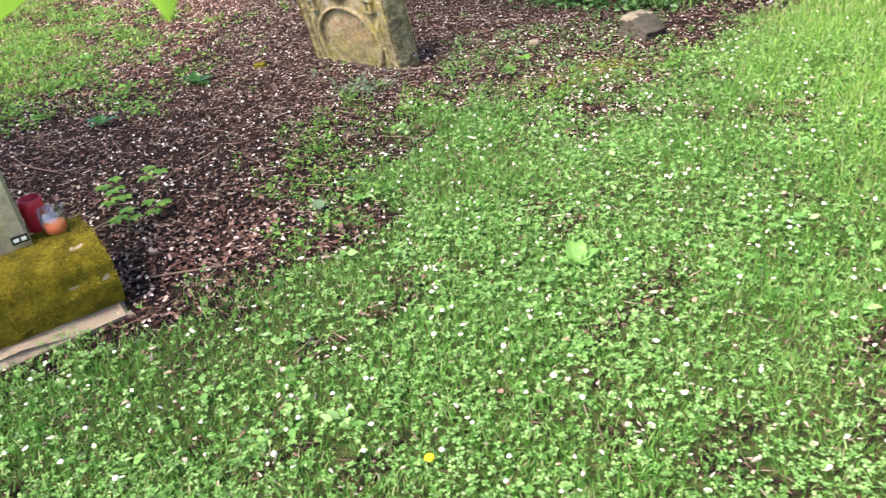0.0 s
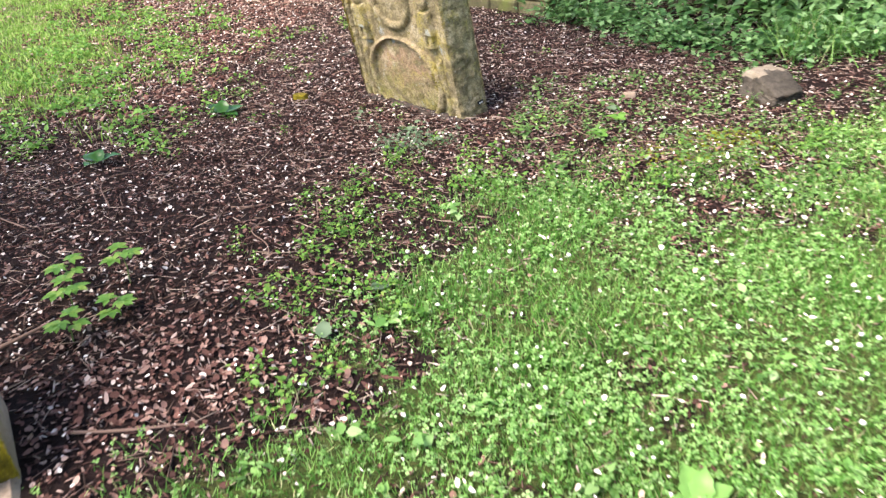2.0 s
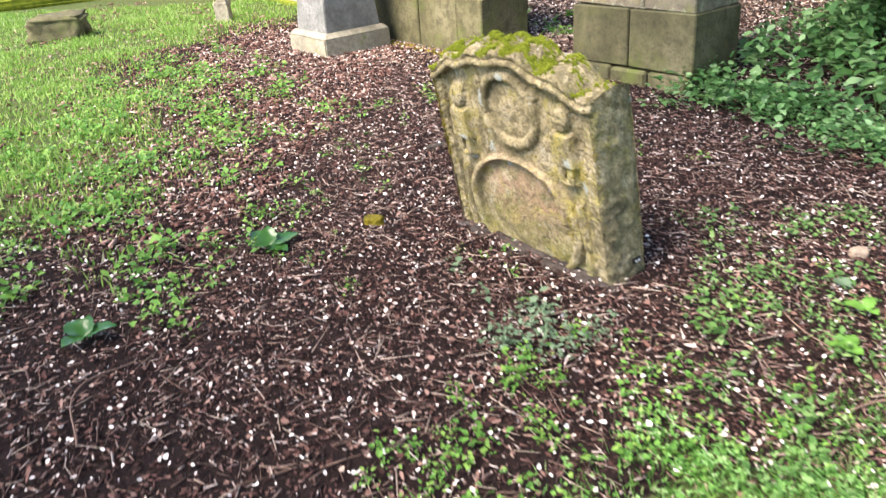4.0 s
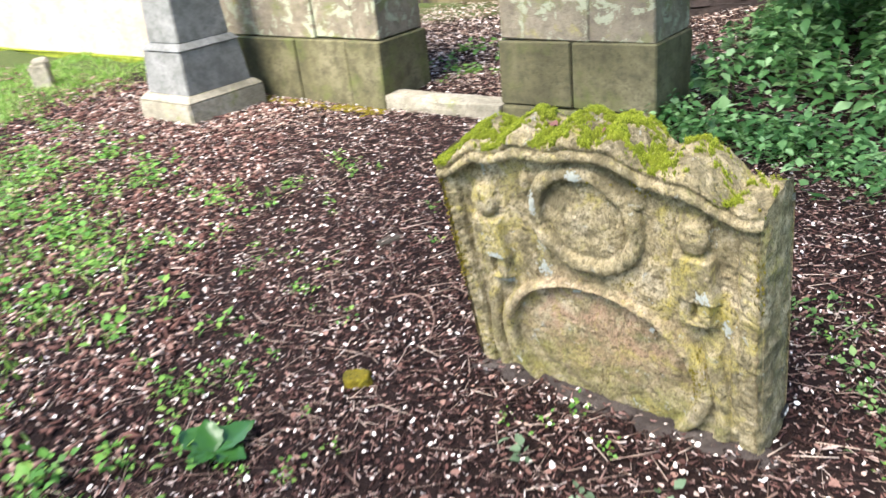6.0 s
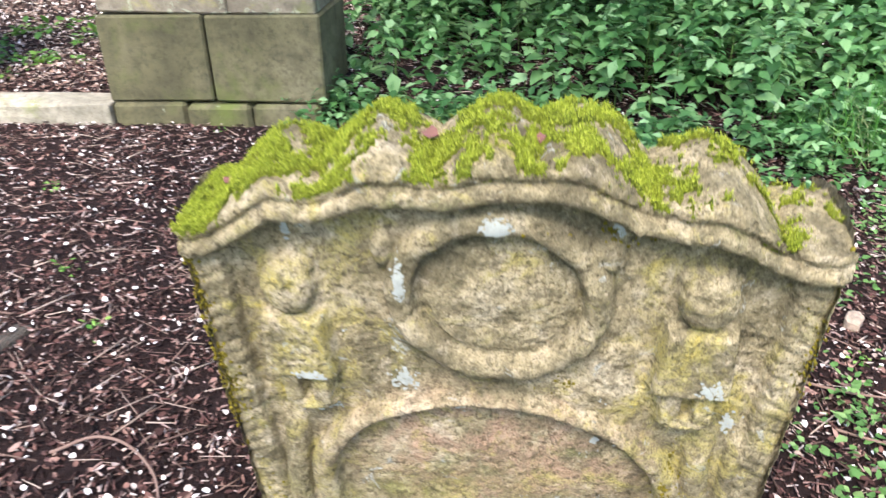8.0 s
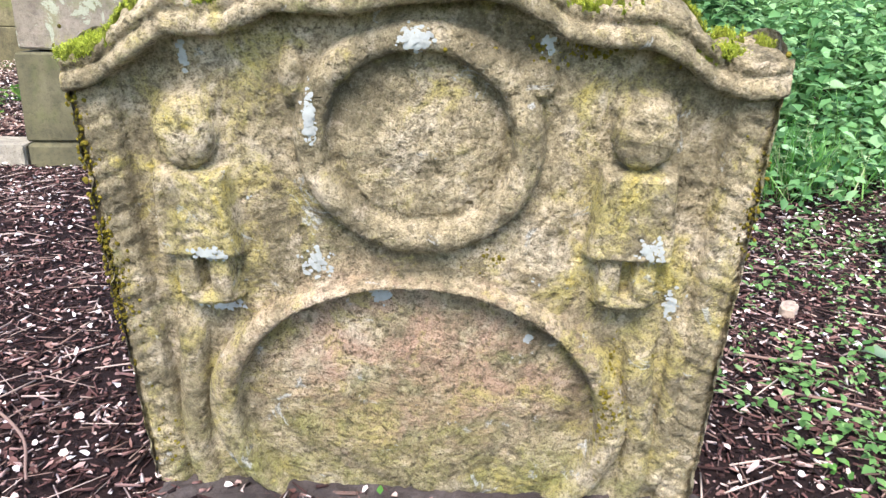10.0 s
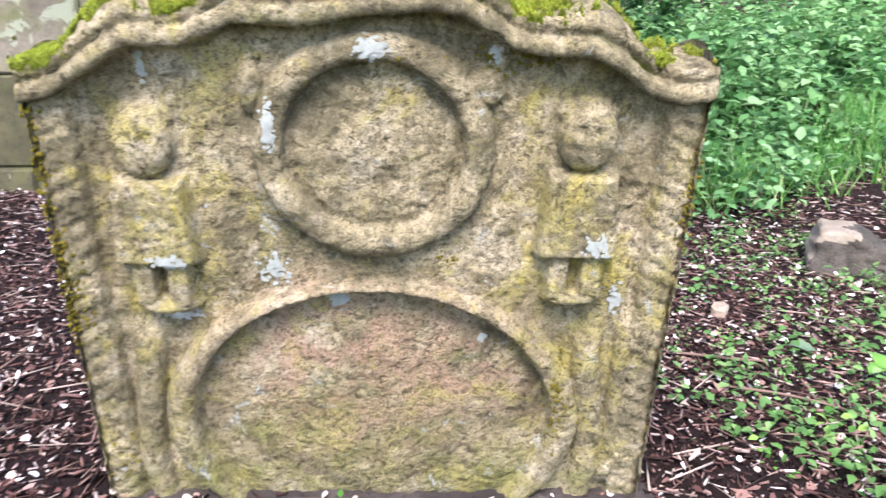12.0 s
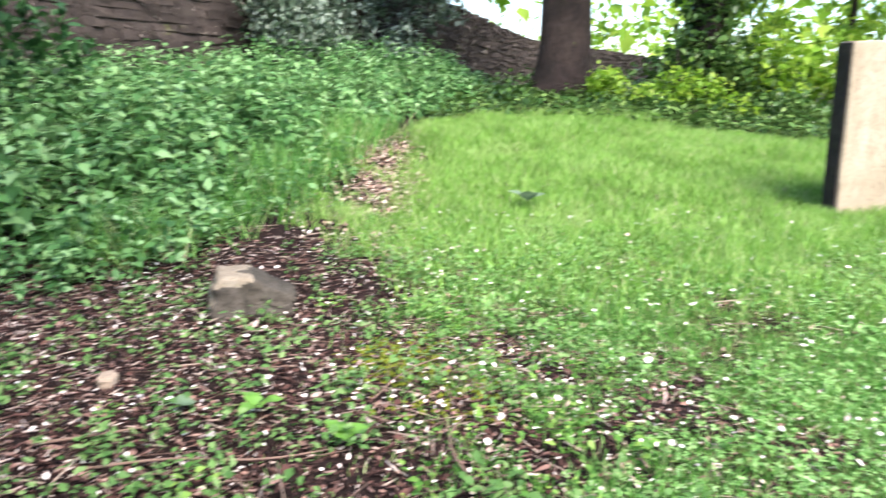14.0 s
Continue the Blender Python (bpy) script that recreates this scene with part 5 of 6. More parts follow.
leafy_plant("leafy_plant", place(-1.94, 4.75, 0.01), [(60, 25, 0.11, 0.045, 0.02), (-60, 20, 0.12, 0.045, 0.02), (170, 20, 0.10, 0.04, 0.02), (10, 40, 0.09, 0.035, 0.02)], M_DARKLEAF, "low dark leafy plant in the bark litter", 2)
leafy_plant("dock_plant", place(0.75, 2.45, 0.01), [(20, 50, 0.10, 0.035, 0.01), (-70, 35, 0.09, 0.03, 0.01), (110, 30, 0.09, 0.03, 0.01), (200, 35, 0.08, 0.03, 0.01), (-20, 60, 0.09, 0.03, 0.01)], M_CLOVER, "pale dock plant in the turf", 3)
leafy_plant("dock_plant", place(0.86, 5.12, 0.01), [(80, 22, 0.09, 0.026, 0.02), (-30, 30, 0.07, 0.022, 0.02), (200, 30, 0.06, 0.022, 0.02)], M_WEED, "light green dock plant in the litter", 4)
leafy_plant("dock_plant", place(0.73, 4.86, 0.01), [(100, 35, 0.07, 0.026, 0.02), (-30, 30, 0.07, 0.026, 0.02), (210, 30, 0.06, 0.026, 0.02), (30, 50, 0.055, 0.022, 0.02)], M_WEED, "pale broad-leaved weed in the turf", 5)
leafy_plant("dock_plant", place(3.3, 4.5, 0.02), [(100, 40, 0.13, 0.05, 0.05), (-30, 30, 0.13, 0.05, 0.05), (210, 30, 0.12, 0.05, 0.05)], M_SAGE, "pale broad-leaved weed in long grass", 6, 0.1)
leafy_plant("fallen_leaf", place(-0.21, 3.42, 0.02), [(-70, 8, 0.09, 0.022, 0.005)], M_SAGE, "pale fallen leaf lying on the litter", 7, 0, "leaf")
leafy_plant("fallen_leaf", place(-0.30, 3.10, 0.02), [(10, 30, 0.07, 0.028, 0.01)], M_SAGE, "pale upturned leaf at the turf's edge", 8, 0, "leaf")
leafy_plant("fallen_leaf", place(0.85, 5.28, 0.02), [(30, 15, 0.075, 0.028, 0.01)], M_SAGE, "pale green leaf lying on the litter", 9, 0, "leaf")
for u, w, v, yaw, size in ((-0.085, 0.075, 0.884, 70, 0.034), (0.052, 0.060, 0.890, -20, 0.022), (-0.40, 0.06, 0.80, 30, 0.02)):
    leafy_plant("fallen_leaf", GRAVE_M @ pose(u, w, v), [(yaw, 6, size, 0.32 * size, 0.004)], M_RUSSET, "curled orange-brown leaf on the gravestone's top", 10, 0, "leaf")
MAPLE = [(0, 10, 0.056, 0.028, 0), (50, 8, 0.050, 0.026, 0), (-50, 8, 0.050, 0.026, 0), (105, 4, 0.036, 0.02, 0), (-105, 4, 0.036, 0.02, 0)]
for k, (x, y, h, a) in enumerate([(-1.17, 3.10, 0.10, 0), (-1.08, 3.26, 0.07, 70), (-1.36, 3.44, 0.12, 160), (-1.16, 3.50, 0.14, 40), (-1.28, 3.30, 0.11, 220)]):
    t = empty("maple_seedling", place(x, y), "maple seedling with lobed pale green leaves", "seedling", "maple seedlings")
    part("stem", trunk_mesh([(0, 0, -0.02), (0.005, 0.004, h * 0.5), (0, 0, h)], [0.003, 0.0025, 0.002], 6, 0), M_STEM, t)
    for b, dz in ((0, 0.0), (180, 0.004), (95, -0.025), (275, -0.022)):
        vs, fs = [], []
        for yaw, _, l, w, _z in MAPLE:
            i0 = len(vs)
            q = pose(0, 0, 0, 0, 0, yaw)
            for p in ((0, 0, 0), (-w * 0.6, l * 0.4, 0.003), (w * 0.6, l * 0.4, 0.003), (0, l * 0.55, -0.002), (-w * 0.45, l * 0.72, 0), (w * 0.45, l * 0.72, 0), (0, l, -0.008)):
                c_ = q @ Vector(p)
                vs.append((c_.x, c_.y + 0.03, c_.z))
            fs += [tuple(i0 + j for j in f) for f in LEAF_F]
        o = part("leaf", mesh_np("leaf", vs, fs, M_WEED, False), M_WEED, t)
        o.matrix_basis = pose(0, 0, h + dz, 6, 0, a + b)

flower = empty("dandelion", place(0.195, 1.505), "single yellow dandelion flower in the turf", "flower")
part("head", lathe([(0.006, 0.030), (0.014, 0.036), (0.012, 0.041), (0.004, 0.042)], 12), M_YELLOW, flower)
part("stem", lathe([(0.0018, -0.01), (0.0015, 0.031)], 6), M_STEM, flower)


# ---- dead twigs that lie about ----
def twig(points, r, label, seed):
    pts = [Vector((x, y, float(height([x], [y])[0]) + z)) for x, y, z in points]
    cu = bpy.data.curves.new("twig", 'CURVE')
    cu.dimensions, cu.bevel_depth, cu.bevel_resolution = '3D', r, 2
    sp = cu.splines.new('BEZIER')
    sp.bezier_points.add(len(pts) - 1)
    for b, p, k in zip(sp.bezier_points, pts, range(len(pts))):
        b.co, b.handle_left_type, b.handle_right_type = p, 'AUTO', 'AUTO'
        b.radius = 1 - 0.5 * k / len(pts)
    tmp = new("tmp", cu)
    me = bpy.data.meshes.new_from_object(tmp.evaluated_get(bpy.context.evaluated_depsgraph_get()))
    bpy.data.objects.remove(tmp)
    me.materials.clear()
    me.materials.append(M_TWIG)
    return tagged(new("twig", me), label, "twig", "twigs")


for pts, r in (([(-1.01, 6.40, 0.01), (-0.90, 6.33, 0.05), (-0.84, 6.20, 0.03), (-0.86, 6.06, 0.01)], 0.006),
               ([(0.93, 6.10, 0.012), (1.02, 6.22, 0.02), (1.14, 6.32, 0.015)], 0.007),
               ([(0.50, 5.38, 0.012), (0.56, 5.22, 0.02), (0.62, 5.02, 0.012), (0.72, 4.86, 0.01)], 0.005),
               ([(0.59, 5.56, 0.012), (0.64, 5.44, 0.02), (0.72, 5.36, 0.012)], 0.006),
               ([(-0.75, 4.05, 0.01), (-0.80, 3.90, 0.03), (-0.70, 3.78, 0.02), (-0.66, 3.68, 0.01)], 0.005),
               ([(-0.60, 3.85, 0.01), (-0.52, 3.97, 0.04), (-0.42, 4.06, 0.01)], 0.004),
               ([(-0.95, 2.66, 0.01), (-0.78, 2.66, 0.02), (-0.60, 2.70, 0.01)], 0.008),
               ([(-1.45, 3.02, 0.01), (-1.32, 3.08, 0.05), (-1.26, 3.14, 0.06)], 0.012),
               ([(-0.32, 5.02, 0.01), (-0.15, 5.08, 0.02), (-0.02, 5.14, 0.02)], 0.006),
               ([(1.0, 4.86, 0.01), (1.22, 4.80, 0.02), (1.42, 4.70, 0.01)], 0.004),
               ([(0.62, 4.55, 0.01), (0.78, 4.62, 0.02), (0.95, 4.60, 0.01)], 0.005),
               ([(-1.6, 4.2, 0.01), (-1.72, 4.4, 0.06), (-1.65, 4.62, 0.03)], 0.005),
               ([(-1.9, 4.0, 0.01), (-2.1, 4.1, 0.02), (-2.3, 4.3, 0.01)], 0.006)):
    twig(pts, 0.72 * r, "dry brown twig lying on the bark litter", 1)


# ---- turf, weeds, nettles and litter ----
def on_ground(x, y, dz=0.0):
    return np.stack([x, y, height(x, y) + dz], 1)


def blades(name, n, box, cov, h, w, seed, label, lean=0.35, mat=None):
    rng = np.random.default_rng(seed)
    x, y = sample(n, box, cov, rng)
    k = len(x)
    tall = (0.65 + 0.7 * patchy(x * 1.7 + 2, y * 1.9))
    s = np.stack([rng.uniform(0.7, 1.3, k) * w, rng.uniform(0.5, 1.5, k) * h * tall, rng.uniform(0.55, 1.35, k) * h * tall], 1)
    rot = rotations(rng.uniform(0, math.tau, k), rng.normal(0, lean, k), rng.normal(0, lean, k))
    return stuff(name, scatter(name, BLADE_V, BLADE_F, on_ground(x, y, -0.003), rot, s, mat or M_GRASS), label, "grass")


def only_turf(x, y):
    return turf_cover(x, y) * (0.55 + 0.45 * smooth01(patchy(x * 1.3, y * 1.3) * 2))


blades("grass", 260000, (-1.5, 3.2, 0.1, 5.4), only_turf, 0.036, 0.0042, 41, "short mown grass mixed with clover")
blades("long_grass", 190000, (1.5, 6.9, 0.8, 5.8), lambda x, y: turf_cover(x, y) * smooth01((x - 1.7) / 1.2), 0.075, 0.006, 42, "longer grass on the rising lawn, coloured brighter as if sunlit", 0.35, M_SUNLAWN2)
blades("lawn_grass", 230000, (-11, -1.6, 3.6, 13.5), lambda x, y: turf_cover(x, y) * (0.25 + 0.75 * smooth01(patchy(x * 1.6, y * 1.6) * 1.6 - 0.3)), 0.05, 0.011, 43, "sparse lawn grass in the open, sunlight put into its colour", 0.35, M_SUNLAWN)
blades("field_grass", 110000, (-9, 9, -6, 4), lambda x, y: turf_cover(x, y) * ((y < 0.1) | (x < -1.5) | (x > 6.5)), 0.06, 0.011, 45, "grass of the open churchyard")
blades("worn_grass", 30000, (0.2, 2.4, 3.8, 5.1), lambda x, y: np.exp(-(((x - 1.25) / 0.75) ** 2 + ((y - 4.35) / 0.42) ** 2)) * smooth01(patchy(x * 4, y * 5) * 1.8 - 0.3), 0.032, 0.0045, 46, "thin short grass over the worn patch", 0.5)
blades("tall_grass", 9000, (2.0, 5.2, 5.0, 6.6), lambda x, y: np.exp(-((inside(np.stack([x, y], 1), NETTLES) - 0.0) / 0.2) ** 2), 0.24, 0.007, 44, "tall grass at the nettles' edge", 0.25)

CL_V, CL_F = [], []
for a in (0, 120, 240):
    q = pose(0, 0, 0, 0, 0, a)
    i0 = len(CL_V)
    CL_V += [tuple(q @ Vector(p)) for p in ((0, 0, 0), (-0.42, 0.55, 0.16), (0, 0.95, 0.06), (0.42, 0.55, 0.16))]
    CL_F += [(i0, i0 + 2, i0 + 1), (i0, i0 + 3, i0 + 2)]
rng = np.random.default_rng(51)
x, y = sample(95000, (-1.5, 3.0, 0.1, 5.3), lambda x, y: turf_cover(x, y) * np.maximum(0.35, smooth01(1.5 * patchy(x * 1.1 + 4, y * 1.2 + 1) - 0.15)), rng)
k = len(x)
stuff("clover", scatter("clover", CL_V, CL_F, on_ground(x, y) + np.stack([0 * x, 0 * x, rng.uniform(0.008, 0.045, k)], 1), rotations(rng.uniform(0, 6.3, k), rng.normal(0, 0.35, k), rng.normal(0, 0.35, k)), rng.uniform(0.006, 0.015, k), M_CLOVER), "small clover leaves through the turf", "clover")


def heads(name, n, box, cov, size, mat, seed, label, zlo, zhi):
    rng = np.random.default_rng(seed)
    x, y = sample(n, box, cov, rng)
    k = len(x)
    s = rng.uniform(0.6, 1.2, k) * size
    return stuff(name, scatter(name, TUFT_V, TUFT_F, on_ground(x, y) + np.stack([0 * x, 0 * x, rng.uniform(zlo, zhi, k)], 1), rotations(rng.uniform(0, 6.3, k), rng.normal(0, 0.3, k), rng.normal(0, 0.3, k)), s, mat), label, "flowers")


heads("clover_flowers", 620, (-1.4, 3.2, 0.2, 5.0), lambda x, y: turf_cover(x, y) * (0.4 + 0.6 * patchy(x * 1.4, y)), 0.009, M_DAISY, 52, "small white clover flowers in the turf", 0.03, 0.055)
heads("moss_patch", 3600, (0.9, 1.9, 4.5, 5.2), lambda x, y: np.exp(-(((x - 1.36) / 0.16) ** 2 + ((y - 4.86) / 0.11) ** 2)) + 0.25 * np.exp(-(((x - 1.1) / 0.4) ** 2 + ((y - 4.6) / 0.2) ** 2)), 0.011, M_MOSS, 53, "yellow moss patch between grass and litter", -0.004, 0.004)


def wall_foot(x, y):
    u = (x - WALL_O[0]) * WX[0] + (y - WALL_O[1]) * WX[1]
    v = (x - WALL_O[0]) * WY[0] + (y - WALL_O[1]) * WY[1]
    return np.exp(-((v + 0.10) / 0.06) ** 2) * ((u < -1.0) & (u > -2.6)) * smooth01(patchy(x * 3, y * 3) * 2)


heads("wall_moss", 26000, (-2.4, -0.6, 9.0, 10.8), wall_foot, 0.012, M_GOLDMOSS, 54, "moss along the foot of the ashlar wall", -0.005, 0.01)


def not_in_things(x, y):
    """Keeps litter out of the stones' footprints."""
    gx_, gy_ = x + 0.334, y - 5.611
    a, b = gx_ * GX_AX.x + gy_ * GX_AX.y, gx_ * 0.684 + gy_ * 0.730
    ok = ~((np.abs(a) < 0.48) & (b > -0.005) & (b < 0.19))
    c_, s_ = math.cos(radians(38)), math.sin(radians(38))
    p, q = (x + 0.965) * c_ + (y - 2.465) * s_, -(x + 0.965) * s_ + (y - 2.465) * c_
    ok &= ~((p < 0.02) & (p > -1.1) & (q > -0.10) & (q < 0.36))
    u = (x - WALL_O[0]) * WX[0] + (y - WALL_O[1]) * WX[1]
    v = (x - WALL_O[0]) * WY[0] + (y - WALL_O[1]) * WY[1]
    ok &= ~((v > -0.03) & (v < 0.55) & (u < 1.1) & ~((u > -1.04) & (u < -0.01) & (v > 0.18)))
    return ok


def bare(x, y):
    return (1 - 0.93 * turf_cover(x, y)) * not_in_things(x, y)


def litter(name, n, box, cov, length, width, mat, seed, label, tv, tf, flat=0.12, zlo=0.0, zhi=0.008, thick=None):
    rng = np.random.default_rng(seed)
    x, y = sample(n, box, cov, rng)
    k = len(x)
    l = length * rng.uniform(0.35, 1.0, k) ** 1.5 * rng.uniform(0.6, 1.6, k)
    w = width * rng.uniform(0.6, 1.5, k)
    s = np.stack([l, w, w if thick is None else np.full(k, thick)], 1)
    pos = on_ground(x, y) + np.stack([0 * x, 0 * x, rng.uniform(zlo, zhi, k)], 1)
    return stuff(name, scatter(name, tv, tf, pos, rotations(rng.uniform(0, 6.3, k), rng.normal(0, flat, k), rng.normal(0, flat, k)), s, mat), label, "litter")


def near_walk(x, y):
    return bare(x, y) * np.clip(1.15 - 0.12 * np.hypot(x + 0.6, y - 5), 0.12, 1)


litter("bark_chips", 130000, (-3.6, 2.6, 1.0, 10.5), near_walk, 0.034, 0.0055, M_CHIP, 61, "dark reddish bark chips and needles on the soil", CHIP_V, CHIP_F, 0.22, -0.001, 0.012)
litter("needle_litter", 34000, (-1.7, 1.9, 4.4, 7.4), near_walk, 0.020, 0.0045, M_CHIP, 85, "fine dark needles and bark crumbs round the gravestone", CHIP_V, CHIP_F, 0.3, -0.002, 0.006)
litter("dry_twigs", 24000, (-4, 3.2, 1.0, 12.5), near_walk, 0.12, 0.0036, M_TWIG, 62, "thin dry twigs scattered over the bark", CHIP_V, CHIP_F, 0.10, 0.004, 0.014)
litter("pale_bark", 3000, (-3.6, 2.6, 1.5, 10.5), near_walk, 0.05, 0.011, M_PALEBARK, 71, "pale stripped bark pieces on the dark litter", PETAL_V, PETAL_F, 0.3, 0.006, 0.018, 0.02)
litter("leaf_litter", 30000, (-3.6, 2.8, 1.0, 10.5), near_walk, 0.026, 0.018, M_LITTER, 63, "brown dead leaves among the bark chips", PETAL_V, PETAL_F, 0.3, 0.002, 0.012, 0.02)
litter("path_leaves", 16000, (2.4, 5.4, 4.8, 6.0), lambda x, y: np.exp(-(((x - 3.9) / 1.0) ** 2 + ((y - 5.42 - 0.2 * (x - 3.9)) / 0.24) ** 2)), 0.034, 0.022, M_PATH, 64, "brown dead leaves on a bare patch", PETAL_V, PETAL_F, 0.3, 0.0, 0.02, 0.03)
litter("russet_chips", 10000, (-2.2, 0.2, 1.9, 3.9), lambda x, y: bare(x, y) * np.exp(-(((x + 0.8) / 0.55) ** 2 + ((y - 2.85) / 0.42) ** 2)), 0.036, 0.017, M_RUSSET, 84, "reddish-brown bark chips at the turf's edge", PETAL_V, PETAL_F, 0.35, 0.004, 0.016, 0.02)
litter("petals", 40000, (-4.2, 3.6, 1.0, 14.2), lambda x, y: (1 - 0.85 * turf_cover(x, y)) * not_in_things(x, y) * (0.35 + 0.65 * patchy(x * 2 + 1, y * 2.3)), 0.0185, 0.014, M_PETAL, 65, "fallen white and pinkish petals over soil and turf", PETAL_V, PETAL_F, 0.4, 0.008, 0.022, 0.02)
litter("yard_litter", 20000, (-3.5, 3.2, 9.2, 14.2), lambda x, y: bare(x, y), 0.05, 0.02, M_TWIG, 68, "pale bark pieces in the yard behind the gateway", PETAL_V, PETAL_F, 0.3, 0.0, 0.02, 0.03)
litter("yard_petals", 9000, (-3.5, 3.2, 9.4, 14.2), lambda x, y: bare(x, y) * (0.4 + 0.6 * patchy(x * 2, y * 2)), 0.028, 0.02, M_PETAL, 70, "pale petals over the yard behind the gateway", PETAL_V, PETAL_F, 0.4, 0.006, 0.024, 0.02)
litter("lawn_litter", 30000, (-8, -1.8, 5.5, 14), lambda x, y: bare(x, y) * 0.8, 0.05, 0.016, M_RUSSET, 69, "bark pieces in the open by the obelisk", CHIP_V, CHIP_F, 0.2, 0.0, 0.015)
litter("turf_petals", 1300, (-1.3, 3.4, 0.3, 5.2), lambda x, y: turf_cover(x, y), 0.021, 0.018, M_PETAL, 66, "fallen white petals caught in the turf", PETAL_V, PETAL_F, 0.4, 0.025, 0.05, 0.02)
litter("worn_petals", 1700, (0.3, 2.4, 3.3, 5.1), lambda x, y: 0.55 * np.exp(-(((x - 1.2) / 0.6) ** 2 + ((y - 4.3) / 0.4) ** 2)), 0.020, 0.016, M_PETAL, 67, "drift of pale petals on a worn patch", PETAL_V, PETAL_F, 0.4, 0.008, 0.03, 0.02)


def weeds(name, places, mat, seed, label, leaves=18, spread=0.05, tall=0.06, size=0.024):
    """Low leafy clumps."""
    rng = np.random.default_rng(seed)
    x, y = places
    n = len(x)
    i = np.repeat(np.arange(n), leaves)
    big = rng.uniform(0.6, 1.4, n)[i]
    a, r = rng.uniform(0, math.tau, len(i)), np.abs(rng.normal(0, 1, len(i))) * spread * big
    px_, py_ = x[i] + r * np.cos(a), y[i] + r * np.sin(a)
    pos = on_ground(px_, py_) + np.stack([0 * r, 0 * r, rng.uniform(0.004, 1, len(i)) * tall * big], 1)
    rot = rotations(a - math.pi / 2 + rng.normal(0, 0.6, len(i)), rng.normal(0.15, 0.4, len(i)), rng.normal(0, 0.3, len(i)))
    return stuff(name, scatter(name, LEAF_V, LEAF_F, pos, rot, size * rng.uniform(0.6, 1.3, len(i)) * big, mat), label, "weeds")


def along(poly, n, sd, rng):
    i = rng.integers(0, len(poly) - 1, n)
    k = rng.uniform(0, 1, n)[:, None]
    p = poly[i] * (1 - k) + poly[i + 1] * k + rng.normal(0, sd, (n, 2))
    return p[:, 0], p[:, 1]


rng = np.random.default_rng(71)
weeds("edge_weeds", along(TURF[4:14], 120, 0.17, rng), M_WEED, 72, "fresh green weeds along the turf's edge", 22, 0.032, 0.05, 0.019)
weeds("edge_weeds", along(np.array([(-0.45, 3.2), (-0.55, 3.8), (-0.5, 4.3), (-0.25, 4.7)]), 60, 0.12, rng), M_WEED, 73, "bright cleavers sprouting from the bark litter", 26, 0.03, 0.06, 0.017)
weeds("grey_weeds", along(np.array([(-0.55, 4.5), (-0.3, 4.9), (0.0, 5.0)]), 13, 0.10, rng), M_SAGE, 74, "feathery grey-green weeds in the litter", 26, 0.035, 0.07, 0.02)
x, y = sample(2600, (-4.5, -1.0, 4.8, 10.5), lambda x, y: smooth01((inside(np.stack([x, y], 1), LAWN) + 0.7) / 1.6) * smooth01(patchy(x * 2.2, y * 2.4) * 2.2 - 0.6), rng)
weeds("lawn_weeds", (x, y), M_WEED, 75, "sparse green weeds where lawn meets litter", 16, 0.045, 0.06, 0.030)
x, y = sample(420, (-2.0, 0.9, 5.0, 8.4), lambda x, y: not_in_things(x, y) * (0.12 + 0.8 * smooth01((-0.9 - x) / 0.6)) * smooth01(1.8 * patchy(x * 2.7, y * 2.2) - 0.4), rng)
weeds("litter_weeds", (x, y), M_WEED, 76, "small weeds dotted over the bark litter", 14, 0.025, 0.04, 0.018)
x, y = sample(520, (0.3, 2.4, 4.1, 6.0), lambda x, y: 0.3 + 0.5 * patchy(2 * x, 2 * y), rng)
weeds("litter_weeds", (x, y), M_CLEAVER, 77, "low weeds round the squared grey stone", 17, 0.035, 0.06, 0.021)
x, y = sample(620, (-1.3, 2.6, 0.3, 5.0), lambda x, y: turf_cover(x, y) * (0.4 + 0.6 * patchy(x + 3, y)), rng)
weeds("turf_weeds", (x, y), M_CLOVER, 82, "broad-leaved plantain and dandelion rosettes in the turf", 8, 0.018, 0.03, 0.031)
x, y = sample(900, (6.0, 8.4, -0.5, 5.4), lambda x, y: 1 - turf_cover(x, y), rng)
weeds("shade_weeds", (x, y), M_IVY, 83, "dark ground ivy under the far trees", 16, 0.09, 0.08, 0.07)
weeds("nettle_edge_weeds", along(NETTLES[:8], 260, 0.16, rng), M_NETTLE, 78, "low leafy fringe before the nettles", 20, 0.05, 0.16, 0.045)
x, y = sample(60, (-1.3, 0.3, 9.6, 11.2), lambda x, y: np.full(len(x), 0.5), rng)
weeds("yard_weeds", (x, y), M_WEED, 79, "low weeds inside the gateway", 16, 0.05, 0.06, 0.05)
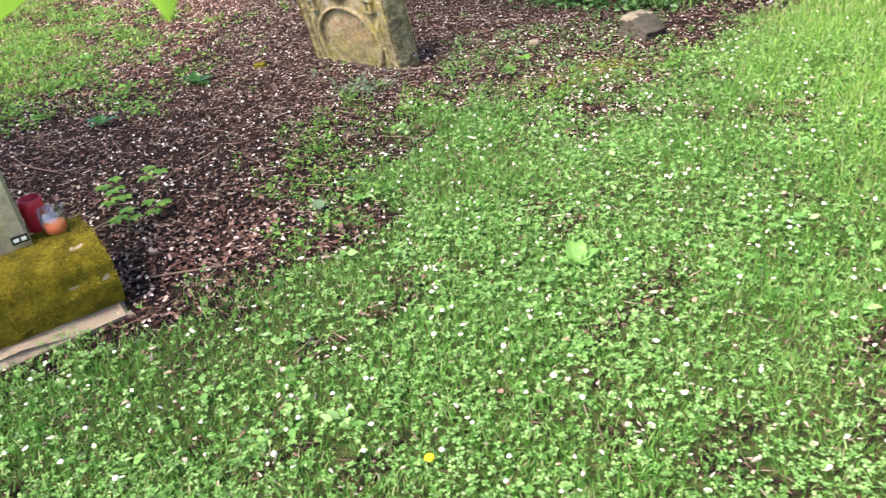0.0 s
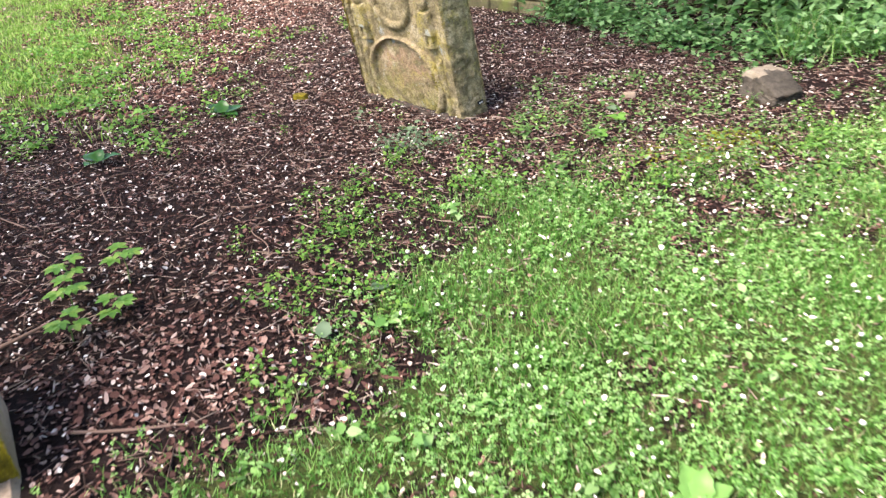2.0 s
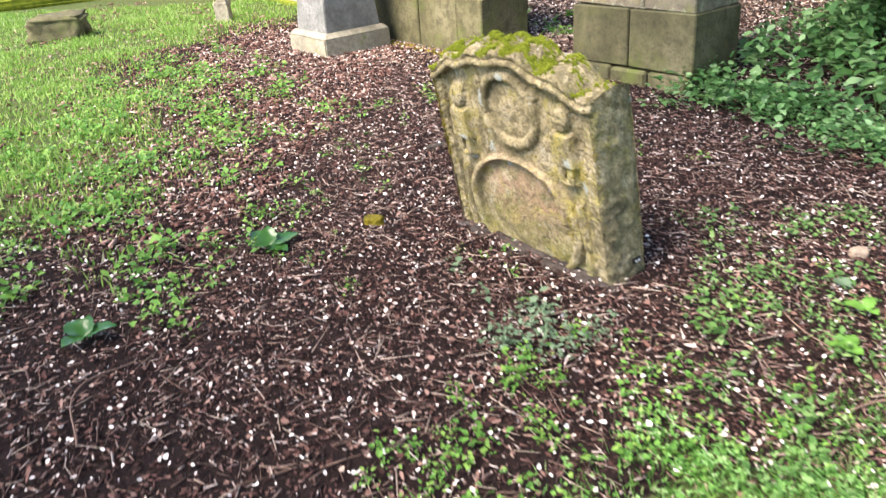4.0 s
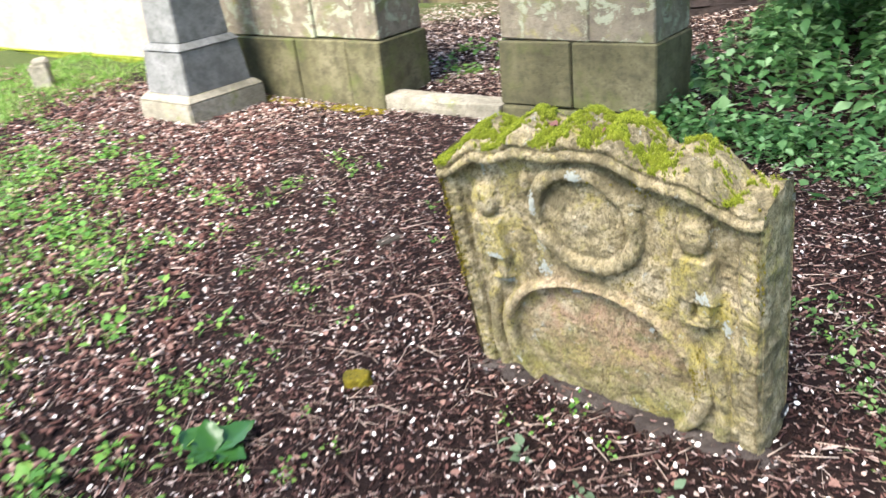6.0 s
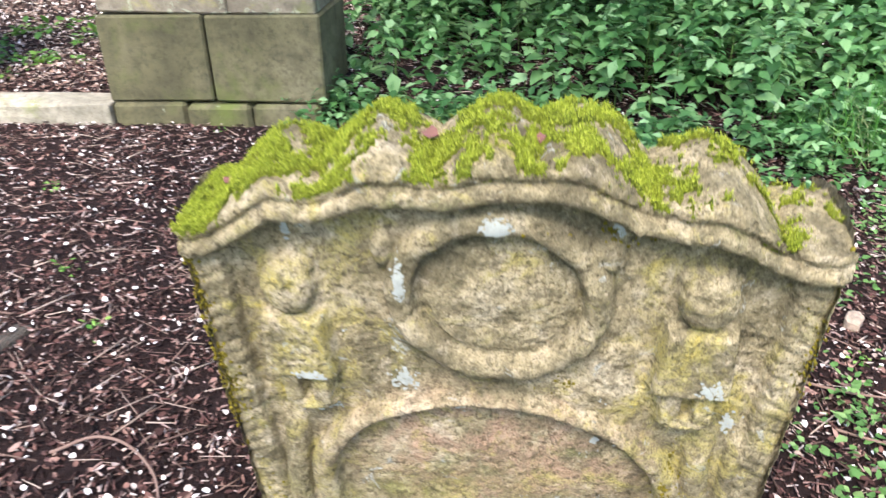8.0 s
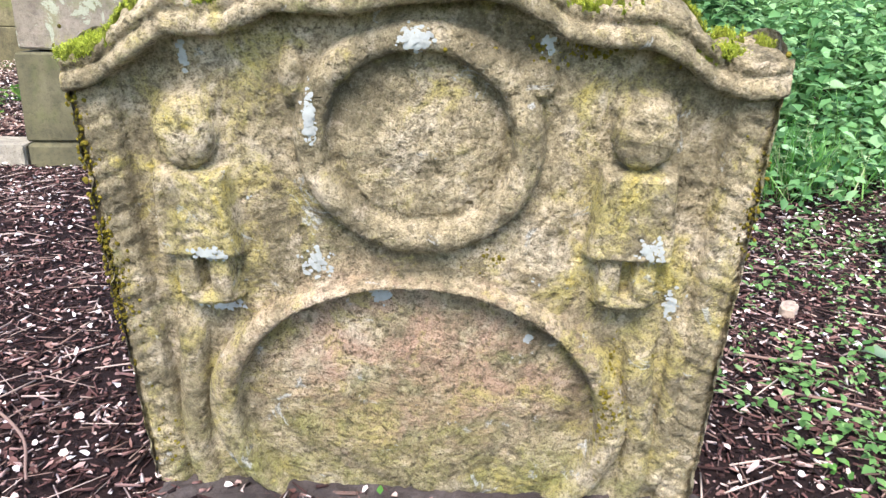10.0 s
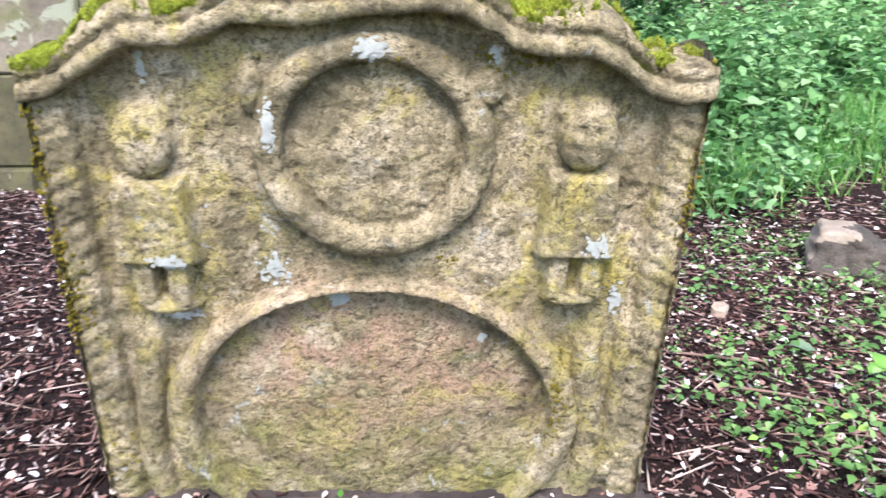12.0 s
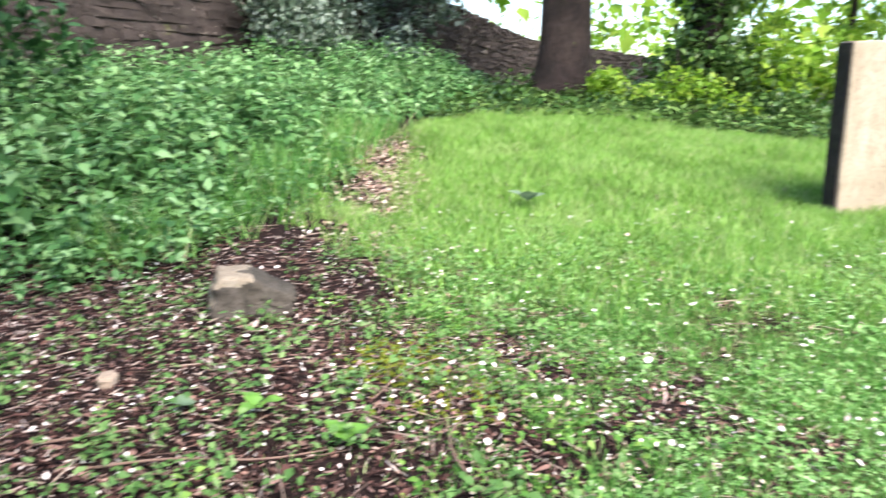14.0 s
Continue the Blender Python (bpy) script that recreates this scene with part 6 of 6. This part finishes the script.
weeds("ivy_sprigs", (np.array([-0.30, -0.22, -0.34, -0.62, -0.50, -0.24]), np.array([5.13, 5.08, 5.06, 5.41, 5.22, 5.10])), M_SAGE, 80, "pale ivy sprigs before the gravestone", 9, 0.03, 0.04, 0.035)


def nettles():
    rng = np.random.default_rng(81)
    x, y = sample(4700, (0.4, 11.6, 5.0, 10.8), lambda x, y: (inside(np.stack([x, y], 1), NETTLES) > 0) * np.clip(1.25 - 0.08 * (x - 1), 0.35, 1) * np.where(x < 2.0, 0.42, 1.0), rng)
    d = inside(np.stack([x, y], 1), NETTLES)
    h = (0.19 + 0.30 * smooth01(d / 0.7)) * rng.uniform(0.45, 1.35, len(x)) * np.where(x < 2.0, 0.85, 1.0)
    lev = 9
    i = np.repeat(np.arange(len(x)), lev * 2)
    j = np.tile(np.repeat(np.arange(lev), 2), len(x))
    s = np.tile(np.array([0, math.pi]), len(x) * lev)
    k = 0.36 + 0.64 * (j + rng.uniform(-0.3, 0.3, len(j))) / (lev - 1)
    lx, ly = rng.normal(0, 0.10, len(x)), rng.normal(0, 0.10, len(x))
    a = s + j * math.pi / 2 + rng.uniform(0, 6.3, len(x))[i] + rng.normal(0, 0.3, len(j))
    off = 0.015 + 0.03 * rng.uniform(0, 1, len(j)) * (1 - k)
    px_ = x[i] + lx[i] * k * h[i] - np.sin(a) * off
    py_ = y[i] + ly[i] * k * h[i] + np.cos(a) * off
    pz = height(x, y)[i] + h[i] * k
    size = (0.108 - 0.050 * np.clip(k, 0, 1) ** 2) * rng.uniform(0.75, 1.25, len(j))
    rot = rotations(a, rng.normal(-0.22, 0.3, len(j)), rng.normal(0, 0.25, len(j)))
    me = scatter("nettles", LEAF_V, LEAF_F, np.stack([px_, py_, pz], 1), rot, size, M_NETTLE)
    stuff("nettles", me, "dense bank of green nettles before the wall", "nettles")
    n = len(x)
    st = np.stack([np.full(n, 0.007), np.full(n, 0.03), h], 1)
    stuff("nettle_stems", scatter("nettle_stems", BLADE_V, BLADE_F, on_ground(x, y, -0.01), rotations(rng.uniform(0, 6, n), lx * 0.3, ly * 0.3), st, M_STEM), "thin green nettle stems", "nettles")


nettles()
